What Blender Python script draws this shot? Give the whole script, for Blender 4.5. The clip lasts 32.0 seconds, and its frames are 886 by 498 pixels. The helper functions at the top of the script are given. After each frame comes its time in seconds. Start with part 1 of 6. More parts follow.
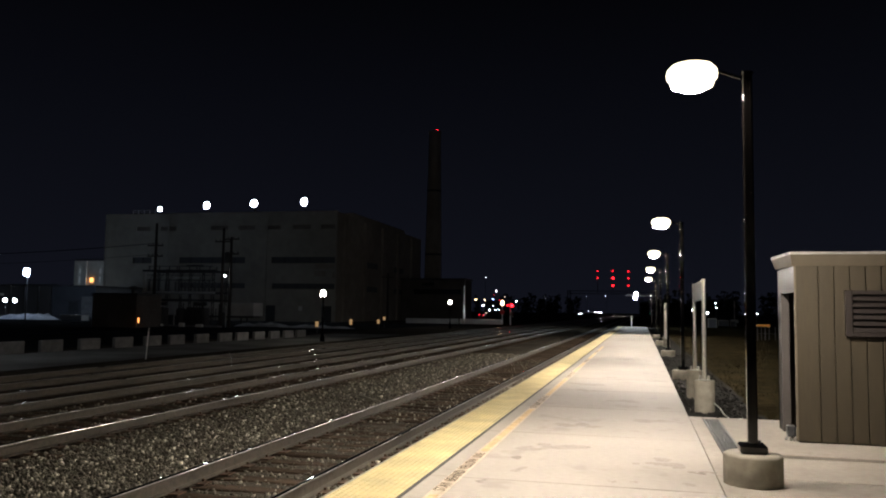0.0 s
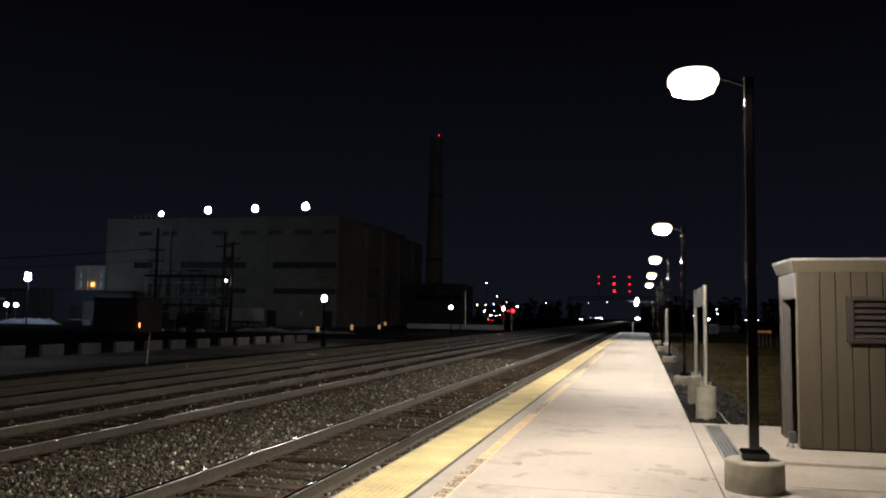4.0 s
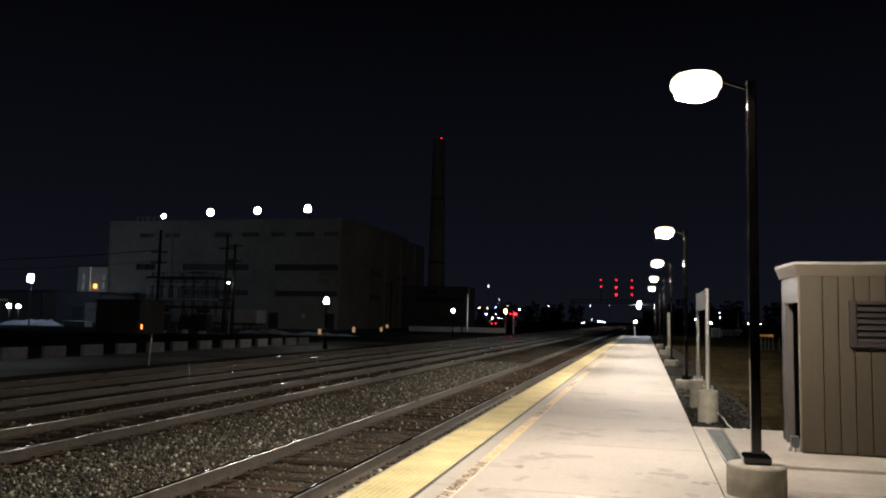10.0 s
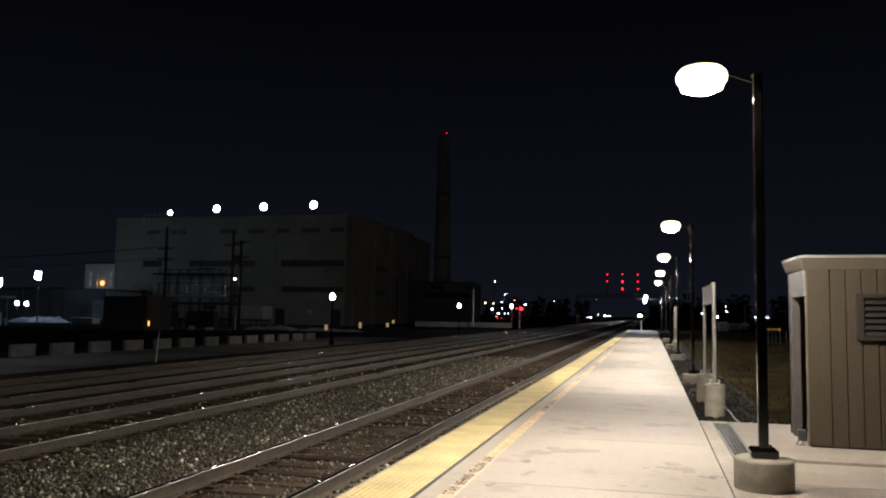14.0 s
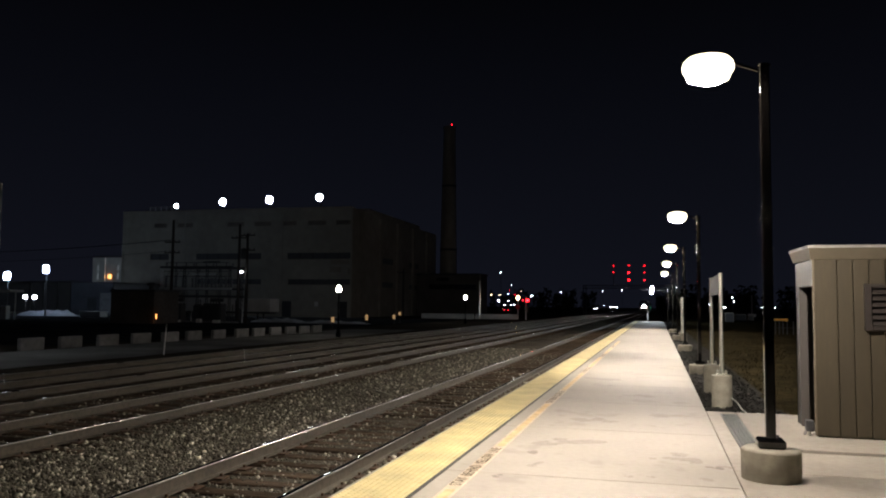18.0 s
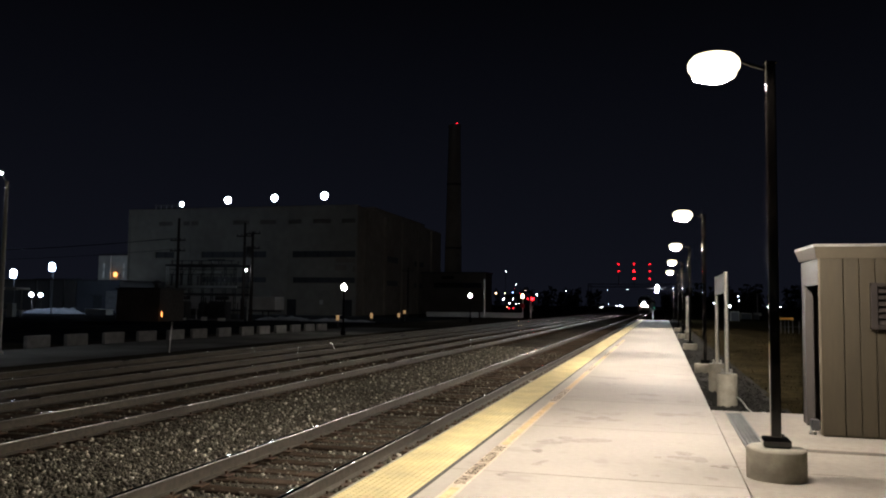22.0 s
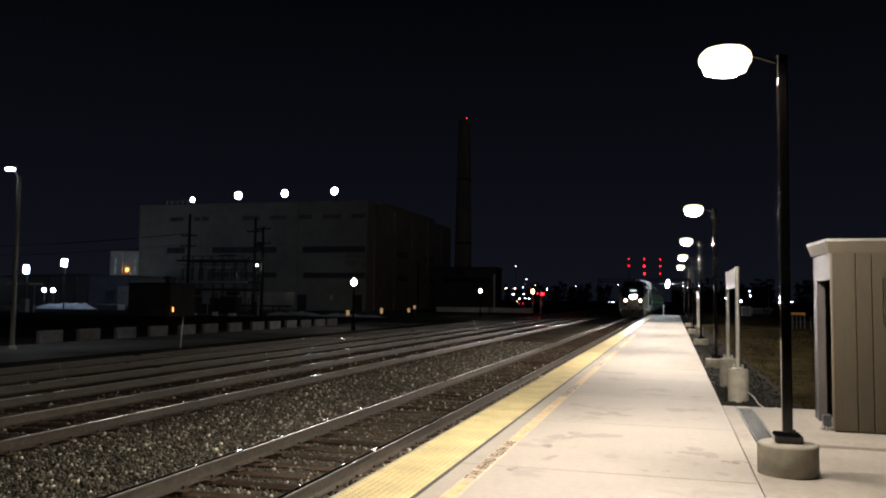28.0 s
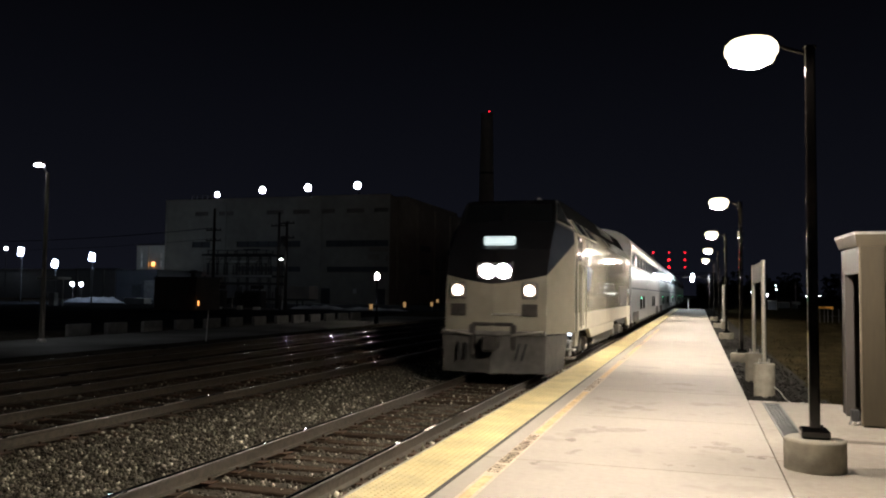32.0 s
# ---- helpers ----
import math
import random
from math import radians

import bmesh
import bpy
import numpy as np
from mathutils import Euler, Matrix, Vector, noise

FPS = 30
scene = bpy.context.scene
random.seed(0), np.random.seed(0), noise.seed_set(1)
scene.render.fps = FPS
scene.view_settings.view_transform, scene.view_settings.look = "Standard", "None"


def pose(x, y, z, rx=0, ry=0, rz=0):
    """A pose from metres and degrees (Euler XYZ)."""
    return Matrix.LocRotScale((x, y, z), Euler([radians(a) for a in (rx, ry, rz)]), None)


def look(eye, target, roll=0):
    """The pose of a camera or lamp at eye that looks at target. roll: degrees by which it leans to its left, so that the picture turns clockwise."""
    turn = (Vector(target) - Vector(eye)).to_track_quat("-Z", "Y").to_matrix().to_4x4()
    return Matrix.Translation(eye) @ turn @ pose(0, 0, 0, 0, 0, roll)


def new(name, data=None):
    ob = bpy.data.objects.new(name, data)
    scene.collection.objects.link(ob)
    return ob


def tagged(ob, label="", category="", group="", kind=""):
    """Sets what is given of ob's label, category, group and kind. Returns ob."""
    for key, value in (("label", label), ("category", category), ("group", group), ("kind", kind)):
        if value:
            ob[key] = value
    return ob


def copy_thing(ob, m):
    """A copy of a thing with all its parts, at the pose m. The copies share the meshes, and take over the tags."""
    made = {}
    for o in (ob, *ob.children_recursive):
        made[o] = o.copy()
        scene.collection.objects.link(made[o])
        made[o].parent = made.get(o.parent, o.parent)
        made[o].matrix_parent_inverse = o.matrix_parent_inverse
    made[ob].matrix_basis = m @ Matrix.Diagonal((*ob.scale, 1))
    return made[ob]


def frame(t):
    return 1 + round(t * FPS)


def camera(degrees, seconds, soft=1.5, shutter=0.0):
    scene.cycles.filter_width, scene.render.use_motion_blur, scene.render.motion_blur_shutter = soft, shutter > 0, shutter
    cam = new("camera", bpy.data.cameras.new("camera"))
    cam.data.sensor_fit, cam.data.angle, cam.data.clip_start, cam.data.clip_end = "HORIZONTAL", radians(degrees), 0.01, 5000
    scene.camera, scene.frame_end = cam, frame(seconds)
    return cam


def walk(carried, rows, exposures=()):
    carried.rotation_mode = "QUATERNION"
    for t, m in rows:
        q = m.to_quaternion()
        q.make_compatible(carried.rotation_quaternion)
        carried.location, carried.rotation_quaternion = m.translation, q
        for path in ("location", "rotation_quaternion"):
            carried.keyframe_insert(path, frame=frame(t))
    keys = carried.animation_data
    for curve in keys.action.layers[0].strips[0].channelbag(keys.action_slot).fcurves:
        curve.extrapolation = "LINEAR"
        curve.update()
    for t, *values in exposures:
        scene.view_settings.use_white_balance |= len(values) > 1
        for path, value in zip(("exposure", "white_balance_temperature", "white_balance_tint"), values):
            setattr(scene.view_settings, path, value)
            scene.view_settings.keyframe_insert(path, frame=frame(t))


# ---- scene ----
EYE = (0.0, 0.0, 1.6)


def aim(yaw, pitch, roll):
    """A pose at the standing place; yaw to the right of the track's direction, in degrees."""
    y, p = radians(yaw), radians(pitch)
    way = Vector((math.sin(y) * math.cos(p), math.cos(y) * math.cos(p), math.sin(p)))
    return look(EYE, Vector(EYE) + way * 10, roll)


cam = camera(58.24, 32.0, soft=2.0, shutter=0.4)
walk(cam, [
    (0, aim(-13.98, 4.43, 0.80)), (0.5, aim(-14.06, 4.46, 0.81)), (1, aim(-14.10, 4.56, 0.88)), (1.5, aim(-14.15, 4.72, 0.96)),
    (2, aim(-14.16, 4.84, 1.01)), (2.5, aim(-14.15, 4.84, 0.99)), (3, aim(-14.08, 4.78, 0.93)), (3.5, aim(-14.07, 4.78, 0.92)),
    (5.5, aim(-14.03, 5.08, 0.98)), (6, aim(-13.98, 5.13, 1.00)), (6.5, aim(-13.97, 5.17, 0.96)), (7, aim(-14.02, 5.17, 0.95)),
    (7.5, aim(-14.06, 5.19, 0.98)), (8, aim(-14.10, 5.19, 1.01)), (8.5, aim(-14.16, 5.14, 1.01)), (9, aim(-14.16, 5.07, 1.01)),
    (9.5, aim(-14.17, 5.03, 1.05)), (10, aim(-14.23, 5.01, 1.12)), (10.5, aim(-14.30, 5.06, 1.19)), (11, aim(-14.38, 5.11, 1.23)),
    (11.5, aim(-14.37, 5.17, 1.21)), (12, aim(-14.28, 5.16, 1.13)), (12.5, aim(-14.35, 5.01, 1.01)), (13, aim(-14.52, 4.88, 0.92)),
    (13.5, aim(-14.63, 4.78, 0.87)), (14, aim(-14.64, 4.66, 0.85)), (14.5, aim(-14.64, 4.63, 0.82)), (16.5, aim(-14.81, 4.07, 0.73)),
    (17, aim(-14.86, 4.00, 0.62)), (17.5, aim(-14.92, 4.03, 0.59)), (18, aim(-15.07, 4.07, 0.60)), (18.5, aim(-15.10, 4.07, 0.61)),
    (19, aim(-15.15, 4.07, 0.63)), (19.5, aim(-15.25, 4.05, 0.66)), (20, aim(-15.30, 3.97, 0.71)), (20.5, aim(-15.28, 3.96, 0.74)),
    (21, aim(-15.28, 3.96, 0.73)), (21.5, aim(-15.34, 3.94, 0.71)), (22, aim(-15.42, 3.95, 0.69)), (22.5, aim(-15.44, 3.94, 0.65)),
    (23, aim(-15.48, 3.76, 0.63)), (23.5, aim(-15.54, 3.64, 0.62)), (24, aim(-15.66, 3.69, 0.63)), (24.5, aim(-15.81, 3.81, 0.66)),
    (25, aim(-15.85, 3.85, 0.68)), (25.5, aim(-15.89, 3.80, 0.67)), (27.5, aim(-16.03, 3.70, 0.67)), (28, aim(-16.13, 3.59, 0.67)),
    (28.5, aim(-16.25, 3.60, 0.72)), (29, aim(-16.39, 3.69, 0.77)), (29.5, aim(-16.51, 3.67, 0.76)), (30, aim(-16.61, 3.48, 0.74)),
    (30.5, aim(-16.69, 3.29, 0.71)), (31, aim(-16.87, 3.16, 0.66)), (31.5, aim(-17.20, 3.07, 0.63)), (32, aim(-17.77, 3.13, 0.66)),
], exposures=[(0, 0, 6500, 10), (28.5, 0, 6500, 10), (31, 0, 6750, 10), (32, 0, 6750, 10)])

# ---- world and exposure ----
scene.view_settings.exposure = 0.0
world = bpy.data.worlds.new("night_sky")
scene.world = world
world.use_nodes = True
wn, wl = world.node_tree.nodes, world.node_tree.links
wn.clear()
w_out, w_bg = wn.new("ShaderNodeOutputWorld"), wn.new("ShaderNodeBackground")
w_co, w_sep, w_ramp = wn.new("ShaderNodeTexCoord"), wn.new("ShaderNodeSeparateXYZ"), wn.new("ShaderNodeValToRGB")
w_ramp.color_ramp.elements[0].position, w_ramp.color_ramp.elements[0].color = 0.0, (0.0054, 0.0061, 0.0104, 1)
w_ramp.color_ramp.elements[1].position, w_ramp.color_ramp.elements[1].color = 0.38, (0.0011, 0.0012, 0.0019, 1)
wl.new(w_co.outputs["Generated"], w_sep.inputs[0])
wl.new(w_sep.outputs["Z"], w_ramp.inputs[0])
wl.new(w_ramp.outputs[0], w_bg.inputs[0])
wl.new(w_bg.outputs[0], w_out.inputs[0])
w_bg.inputs[1].default_value = 1.0


# ---- materials ----
def mat(name, color, rough=0.7, metal=0.0, vary=0.25, scale=6.0, stain=0.25, stain_scale=0.7, bump=0.2, bump_scale=60.0,
        coat=0.0, each=0.0, stretch=(1, 1, 1), own=False):
    """A surface with grain at two scales, fine relief and, with each, a difference from piece to piece."""
    m = bpy.data.materials.new(name)
    m.use_nodes = True
    n, l = m.node_tree.nodes, m.node_tree.links
    b = n["Principled BSDF"]
    b.inputs["Metallic"].default_value = metal
    b.inputs["Coat Weight"].default_value = coat
    co, mp = n.new("ShaderNodeTexCoord"), n.new("ShaderNodeMapping")
    mp.inputs["Scale"].default_value = stretch
    place = n.new("ShaderNodeNewGeometry")
    l.new(co.outputs["Object"] if own else place.outputs["Position"], mp.inputs[0])
    grain, blot = n.new("ShaderNodeTexNoise"), n.new("ShaderNodeTexNoise")
    grain.inputs["Scale"].default_value, grain.inputs["Detail"].default_value = scale, 6
    blot.inputs["Scale"].default_value, blot.inputs["Detail"].default_value = stain_scale, 4
    l.new(mp.outputs[0], grain.inputs["Vector"])
    l.new(mp.outputs[0], blot.inputs["Vector"])
    r1, r2 = n.new("ShaderNodeMapRange"), n.new("ShaderNodeMapRange")
    for r, src, amount in ((r1, grain, vary), (r2, blot, stain)):
        r.inputs["From Min"].default_value, r.inputs["From Max"].default_value = 0.3, 0.7
        r.inputs["To Min"].default_value, r.inputs["To Max"].default_value = 1 - amount, 1 + amount * 0.6
        l.new(src.outputs["Fac"], r.inputs["Value"])
    mul = n.new("ShaderNodeMath")
    mul.operation = "MULTIPLY"
    l.new(r1.outputs[0], mul.inputs[0])
    l.new(r2.outputs[0], mul.inputs[1])
    fac = mul
    if each:
        info, r3, m3 = n.new("ShaderNodeObjectInfo"), n.new("ShaderNodeMapRange"), n.new("ShaderNodeMath")
        r3.inputs["To Min"].default_value, r3.inputs["To Max"].default_value = 1 - each, 1 + each
        m3.operation = "MULTIPLY"
        l.new(info.outputs["Random"], r3.inputs["Value"])
        l.new(r3.outputs[0], m3.inputs[0])
        l.new(mul.outputs[0], m3.inputs[1])
        fac = m3
    sc = n.new("ShaderNodeVectorMath")
    sc.operation = "SCALE"
    sc.inputs[0].default_value = color
    l.new(fac.outputs[0], sc.inputs["Scale"])
    l.new(sc.outputs[0], b.inputs["Base Color"])
    rr = n.new("ShaderNodeMapRange")
    rr.inputs["To Min"].default_value, rr.inputs["To Max"].default_value = max(rough - 0.1, 0.03), min(rough + 0.1, 1)
    l.new(blot.outputs["Fac"], rr.inputs["Value"])
    l.new(rr.outputs[0], b.inputs["Roughness"])
    if bump:
        fine, bp = n.new("ShaderNodeTexNoise"), n.new("ShaderNodeBump")
        fine.inputs["Scale"].default_value, fine.inputs["Detail"].default_value = bump_scale, 3
        bp.inputs["Strength"].default_value, bp.inputs["Distance"].default_value = bump, 0.01
        l.new(mp.outputs[0], fine.inputs["Vector"])
        l.new(fine.outputs["Fac"], bp.inputs["Height"])
        l.new(bp.outputs[0], b.inputs["Normal"])
    return m


def blotches(m, amount=0.24, scale=1.1, level=0.615):
    """Sparse dark scuffs and spills with ragged edges."""
    n, l = m.node_tree.nodes, m.node_tree.links
    b = n["Principled BSDF"]
    old = b.inputs["Base Color"].links[0].from_socket
    geo, big, fine, add, rng, mix = (n.new("ShaderNode" + k) for k in ("NewGeometry", "TexNoise", "TexNoise", "Math", "MapRange", "Mix"))
    big.inputs["Scale"].default_value, fine.inputs["Scale"].default_value, fine.inputs["Detail"].default_value = scale, 7.0, 8
    add.operation = "MULTIPLY_ADD"
    add.inputs[1].default_value = 0.45
    l.new(geo.outputs["Position"], big.inputs["Vector"])
    l.new(geo.outputs["Position"], fine.inputs["Vector"])
    l.new(fine.outputs["Fac"], add.inputs[0])
    l.new(big.outputs["Fac"], add.inputs[2])
    rng.inputs["From Min"].default_value, rng.inputs["From Max"].default_value = level + 0.225, level + 0.30
    rng.inputs["To Min"].default_value, rng.inputs["To Max"].default_value = 0.0, amount
    l.new(add.outputs[0], rng.inputs["Value"])
    mix.data_type = "RGBA"
    l.new(rng.outputs[0], mix.inputs[0])
    l.new(old, mix.inputs[6])
    mix.inputs[7].default_value = (0.16, 0.14, 0.11, 1)
    l.new(mix.outputs[2], b.inputs["Base Color"])


def glow(name, color, strength):
    m = bpy.data.materials.new(name)
    m.use_nodes = True
    b = m.node_tree.nodes["Principled BSDF"]
    b.inputs["Base Color"].default_value = (0.8, 0.8, 0.8, 1)
    b.inputs["Emission Color"].default_value = (*color, 1)
    b.inputs["Emission Strength"].default_value = strength
    return m


def glass(name, color, rough=0.05):
    m = bpy.data.materials.new(name)
    m.use_nodes = True
    b = m.node_tree.nodes["Principled BSDF"]
    b.inputs["Base Color"].default_value = (*color, 1)
    b.inputs["Roughness"].default_value = rough
    b.inputs["Specular IOR Level"].default_value = 0.8
    return m


def smooth_gloss(m, rough):
    """One even, low roughness, for polished and enamelled surfaces."""
    socket = m.node_tree.nodes["Principled BSDF"].inputs["Roughness"]
    m.node_tree.links.remove(socket.links[0])
    socket.default_value = rough


M_CONCRETE = mat("platform_concrete", (0.392, 0.354, 0.300), 0.8, vary=0.06, scale=14, stain=0.07, stain_scale=0.9, bump=0.07, bump_scale=90, each=0.03)
M_PAD = mat("pad_concrete", (0.36, 0.322, 0.268), 0.8, vary=0.1, scale=12, stain=0.15, stain_scale=1.2, bump=0.15, bump_scale=90)
blotches(M_CONCRETE)
blotches(M_PAD)
M_BASE = mat("cast_concrete", (0.36, 0.33, 0.262), 0.85, vary=0.2, scale=9, stain=0.25, stain_scale=3, bump=0.3, bump_scale=50, each=0.06)
M_BLOCK = mat("barrier_concrete", (0.165, 0.162, 0.157), 0.9, vary=0.2, scale=5, stain=0.3, stain_scale=1.5, bump=0.4, bump_scale=30, each=0.2)
M_TACTILE = mat("tactile_yellow", (0.70, 0.59, 0.30), 0.6, vary=0.12, scale=20, stain=0.2, stain_scale=2.0, bump=0.1, bump_scale=120, each=0.05)
M_STAIN = mat("stained_concrete", (0.335, 0.30, 0.25), 0.8, vary=0.2, scale=30, stain=0.15, stain_scale=6, bump=0.15, bump_scale=90)
M_STAINDARK = mat("dark_stained_concrete", (0.26, 0.225, 0.185), 0.8, vary=0.25, scale=30, stain=0.2, stain_scale=8, bump=0.15, bump_scale=90)
M_JOINT = mat("joint_sealant", (0.07, 0.065, 0.06), 0.8)
M_LINE = mat("worn_yellow_paint", (0.67, 0.50, 0.25), 0.7, vary=0.2, scale=30, stain=0.3, stain_scale=4, bump=0.1)
M_FADED = mat("faded_yellow_paint", (0.60, 0.50, 0.365), 0.75, vary=0.2, scale=25, stain=0.2, stain_scale=3, bump=0.1)
M_SWOOSH = mat("blue_grey_paint", (0.032, 0.038, 0.05), 0.45, 0.0, vary=0.08, bump=0.02, own=True)
M_LETTER = mat("dark_stencil_paint", (0.07, 0.045, 0.015), 0.7, vary=0.4, scale=40, stain=0.3, stain_scale=8, bump=0.0)
M_RAIL = mat("rusty_rail_web", (0.074, 0.060, 0.042), 0.75, 0.0, vary=0.3, scale=15, bump=0.3)
M_RAILTOP = mat("polished_rail_head", (0.55, 0.54, 0.52), 0.06, 1.0, vary=0.1, scale=20, stain=0.1, bump=0.0)
smooth_gloss(M_RAILTOP, 0.03)
M_RAILEDGE = mat("worn_rail_edge", (0.36, 0.34, 0.31), 0.3, 1.0, vary=0.15, scale=12, stain=0.15, bump=0.05)
M_TIE = mat("weathered_tie_wood", (0.085, 0.062, 0.045), 0.9, vary=0.4, scale=8, stain=0.3, bump=0.6, bump_scale=25, each=0.3, stretch=(1, 8, 8))
M_PLATE = mat("rusty_tie_plate", (0.11, 0.065, 0.04), 0.75, 0.4, vary=0.3)
M_STONE = mat("ballast_stone", (0.215, 0.203, 0.17), 0.85, vary=0.2, scale=30, stain=0.2, bump=0.3, bump_scale=80)
M_BALLAST = mat("ballast_bed", (0.10, 0.088, 0.071), 0.95, vary=0.5, scale=22, stain=0.3, stain_scale=0.5, bump=1.0, bump_scale=28)
M_SOIL = mat("dark_ground", (0.06, 0.052, 0.042), 0.95, vary=0.4, scale=3, stain=0.4, stain_scale=0.15, bump=0.6, bump_scale=12)
M_ASPHALT = mat("old_asphalt", (0.17, 0.168, 0.162), 0.9, vary=0.25, scale=30, stain=0.35, stain_scale=0.3, bump=0.4, bump_scale=40)
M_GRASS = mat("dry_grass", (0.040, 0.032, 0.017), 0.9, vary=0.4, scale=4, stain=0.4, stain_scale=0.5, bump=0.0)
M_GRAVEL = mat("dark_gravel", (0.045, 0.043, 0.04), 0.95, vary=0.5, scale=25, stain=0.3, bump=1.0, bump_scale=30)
M_POLE = mat("dark_bronze_paint", (0.0038, 0.0033, 0.003), 0.15, 0.0, vary=0.15, scale=10, stain=0.15, bump=0.0)
smooth_gloss(M_POLE, 0.06)
M_STEEL = mat("galvanised_steel", (0.66, 0.65, 0.59), 0.3, 0.75, vary=0.15, scale=18, stain=0.15, bump=0.05)
M_POST = mat("bright_post_steel", (0.76, 0.74, 0.66), 0.34, 0.8, vary=0.12, scale=18, stain=0.12, bump=0.03)
M_SIGNBACK = mat("weathered_sign_panel", (0.17, 0.165, 0.155), 0.55, 0.1, vary=0.1, stain=0.15, bump=0.05)
M_DARKSTEEL = mat("dark_steel", (0.06, 0.06, 0.062), 0.6, 0.4, vary=0.3, scale=6, bump=0.1)
M_GREYPANEL = mat("grey_sign_panel", (0.30, 0.29, 0.26), 0.55, 0.1, vary=0.1, stain=0.15, bump=0.05)
M_SIDING = mat("tan_siding", (0.037, 0.0275, 0.0132), 0.7, vary=0.12, scale=5, stain=0.12, stain_scale=1.4, bump=0.2, bump_scale=40, each=0.05, stretch=(6, 6, 0.8))
M_TRIM = mat("pale_tan_trim", (0.12, 0.10, 0.070), 0.6, vary=0.08, stain=0.1, bump=0.08)
M_DOORSIDE = mat("grey_brown_door_paint", (0.06, 0.052, 0.047), 0.5, vary=0.08, stain=0.1, bump=0.05)
M_LOUVRE = mat("brown_louvre", (0.017, 0.012, 0.010), 0.55, vary=0.15, bump=0.05)
# near-black colour that stands in for shade inside recesses
M_RECESS_SHADE = mat("recess_shade_black", (0.03, 0.027, 0.024), 0.9)
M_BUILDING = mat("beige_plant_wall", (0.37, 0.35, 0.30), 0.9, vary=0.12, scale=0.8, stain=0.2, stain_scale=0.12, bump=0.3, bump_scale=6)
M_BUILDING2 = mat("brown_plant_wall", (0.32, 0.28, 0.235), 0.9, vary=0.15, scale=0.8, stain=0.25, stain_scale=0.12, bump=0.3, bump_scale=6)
M_PALE = mat("pale_metal_wall", (0.66, 0.69, 0.68), 0.7, vary=0.1, scale=1, stain=0.2, stain_scale=0.2, bump=0.1)
M_BRICK = mat("dark_brick", (0.105, 0.092, 0.083), 0.9, vary=0.3, scale=5, stain=0.3, stain_scale=0.4, bump=0.4, bump_scale=10)
M_WINDOW = glass("dark_window", (0.012, 0.014, 0.016), 0.1)
M_WOOD = mat("creosoted_pole", (0.035, 0.028, 0.024), 0.9, vary=0.3, scale=3, bump=0.4, bump_scale=15, stretch=(6, 6, 0.5))
M_CERAMIC = mat("brown_insulator", (0.055, 0.045, 0.04), 0.35, vary=0.1, bump=0.0)
M_SNOW = mat("dirty_snow", (0.42, 0.425, 0.44), 0.85, vary=0.15, scale=2, stain=0.3, stain_scale=0.4, bump=0.5, bump_scale=5)
M_WHITE = mat("white_paint", (0.72, 0.71, 0.68), 0.6, vary=0.1, stain=0.2, bump=0.05)
M_REFLECT = mat("amber_reflector", (0.75, 0.38, 0.08), 0.4, vary=0.1, bump=0.0)
M_RUBBER = mat("white_hose", (0.6, 0.58, 0.52), 0.6, bump=0.0)
M_LEAF = mat("night_foliage", (0.035, 0.04, 0.02), 0.9, vary=0.4, scale=2, bump=0.0)
M_SILVER = mat("silver_grey_paint", (0.38, 0.355, 0.285), 0.3, 0.12, vary=0.06, scale=5, stain=0.12, stain_scale=1.0, bump=0.03, bump_scale=8, coat=0.0, own=True)
smooth_gloss(M_SILVER, 0.06)
M_SILVER.node_tree.nodes["Principled BSDF"].inputs["Specular IOR Level"].default_value = 0.28
M_CREAM = mat("pale_cream_paint", (0.46, 0.43, 0.34), 0.35, 0.05, vary=0.06, scale=5, stain=0.15, stain_scale=1.0, bump=0.03, own=True)
M_LOWER = mat("soiled_grey_paint", (0.21, 0.20, 0.185), 0.5, 0.1, vary=0.2, scale=6, stain=0.3, stain_scale=1.5, bump=0.08, own=True)
M_NOSE = mat("black_nose_paint", (0.014, 0.014, 0.016), 0.35, vary=0.1, stain=0.2, bump=0.03, coat=0.3, own=True)
M_BLUE = mat("dark_blue_paint", (0.018, 0.03, 0.055), 0.5, vary=0.1, bump=0.03, own=True)
M_BLUE.node_tree.nodes["Principled BSDF"].inputs["Specular IOR Level"].default_value = 0.15
M_STAINLESS = mat("stainless_car_side", (0.30, 0.31, 0.325), 0.36, 0.75, vary=0.06, scale=8, stain=0.12, stain_scale=0.6, bump=0.04, bump_scale=6, own=True)
M_ROOF = mat("black_roof_paint", (0.010, 0.010, 0.011), 0.8, vary=0.2, stain=0.3, bump=0.05, own=True)
M_UNDER = mat("underframe_grime", (0.05, 0.045, 0.04), 0.85, vary=0.35, scale=6, bump=0.3, own=True)
M_WHEEL = mat("wheel_steel", (0.16, 0.14, 0.125), 0.5, 0.7, vary=0.2, bump=0.05, own=True)
M_BAR = mat("dark_bar", (0.02, 0.02, 0.02), 0.6, bump=0, own=True)

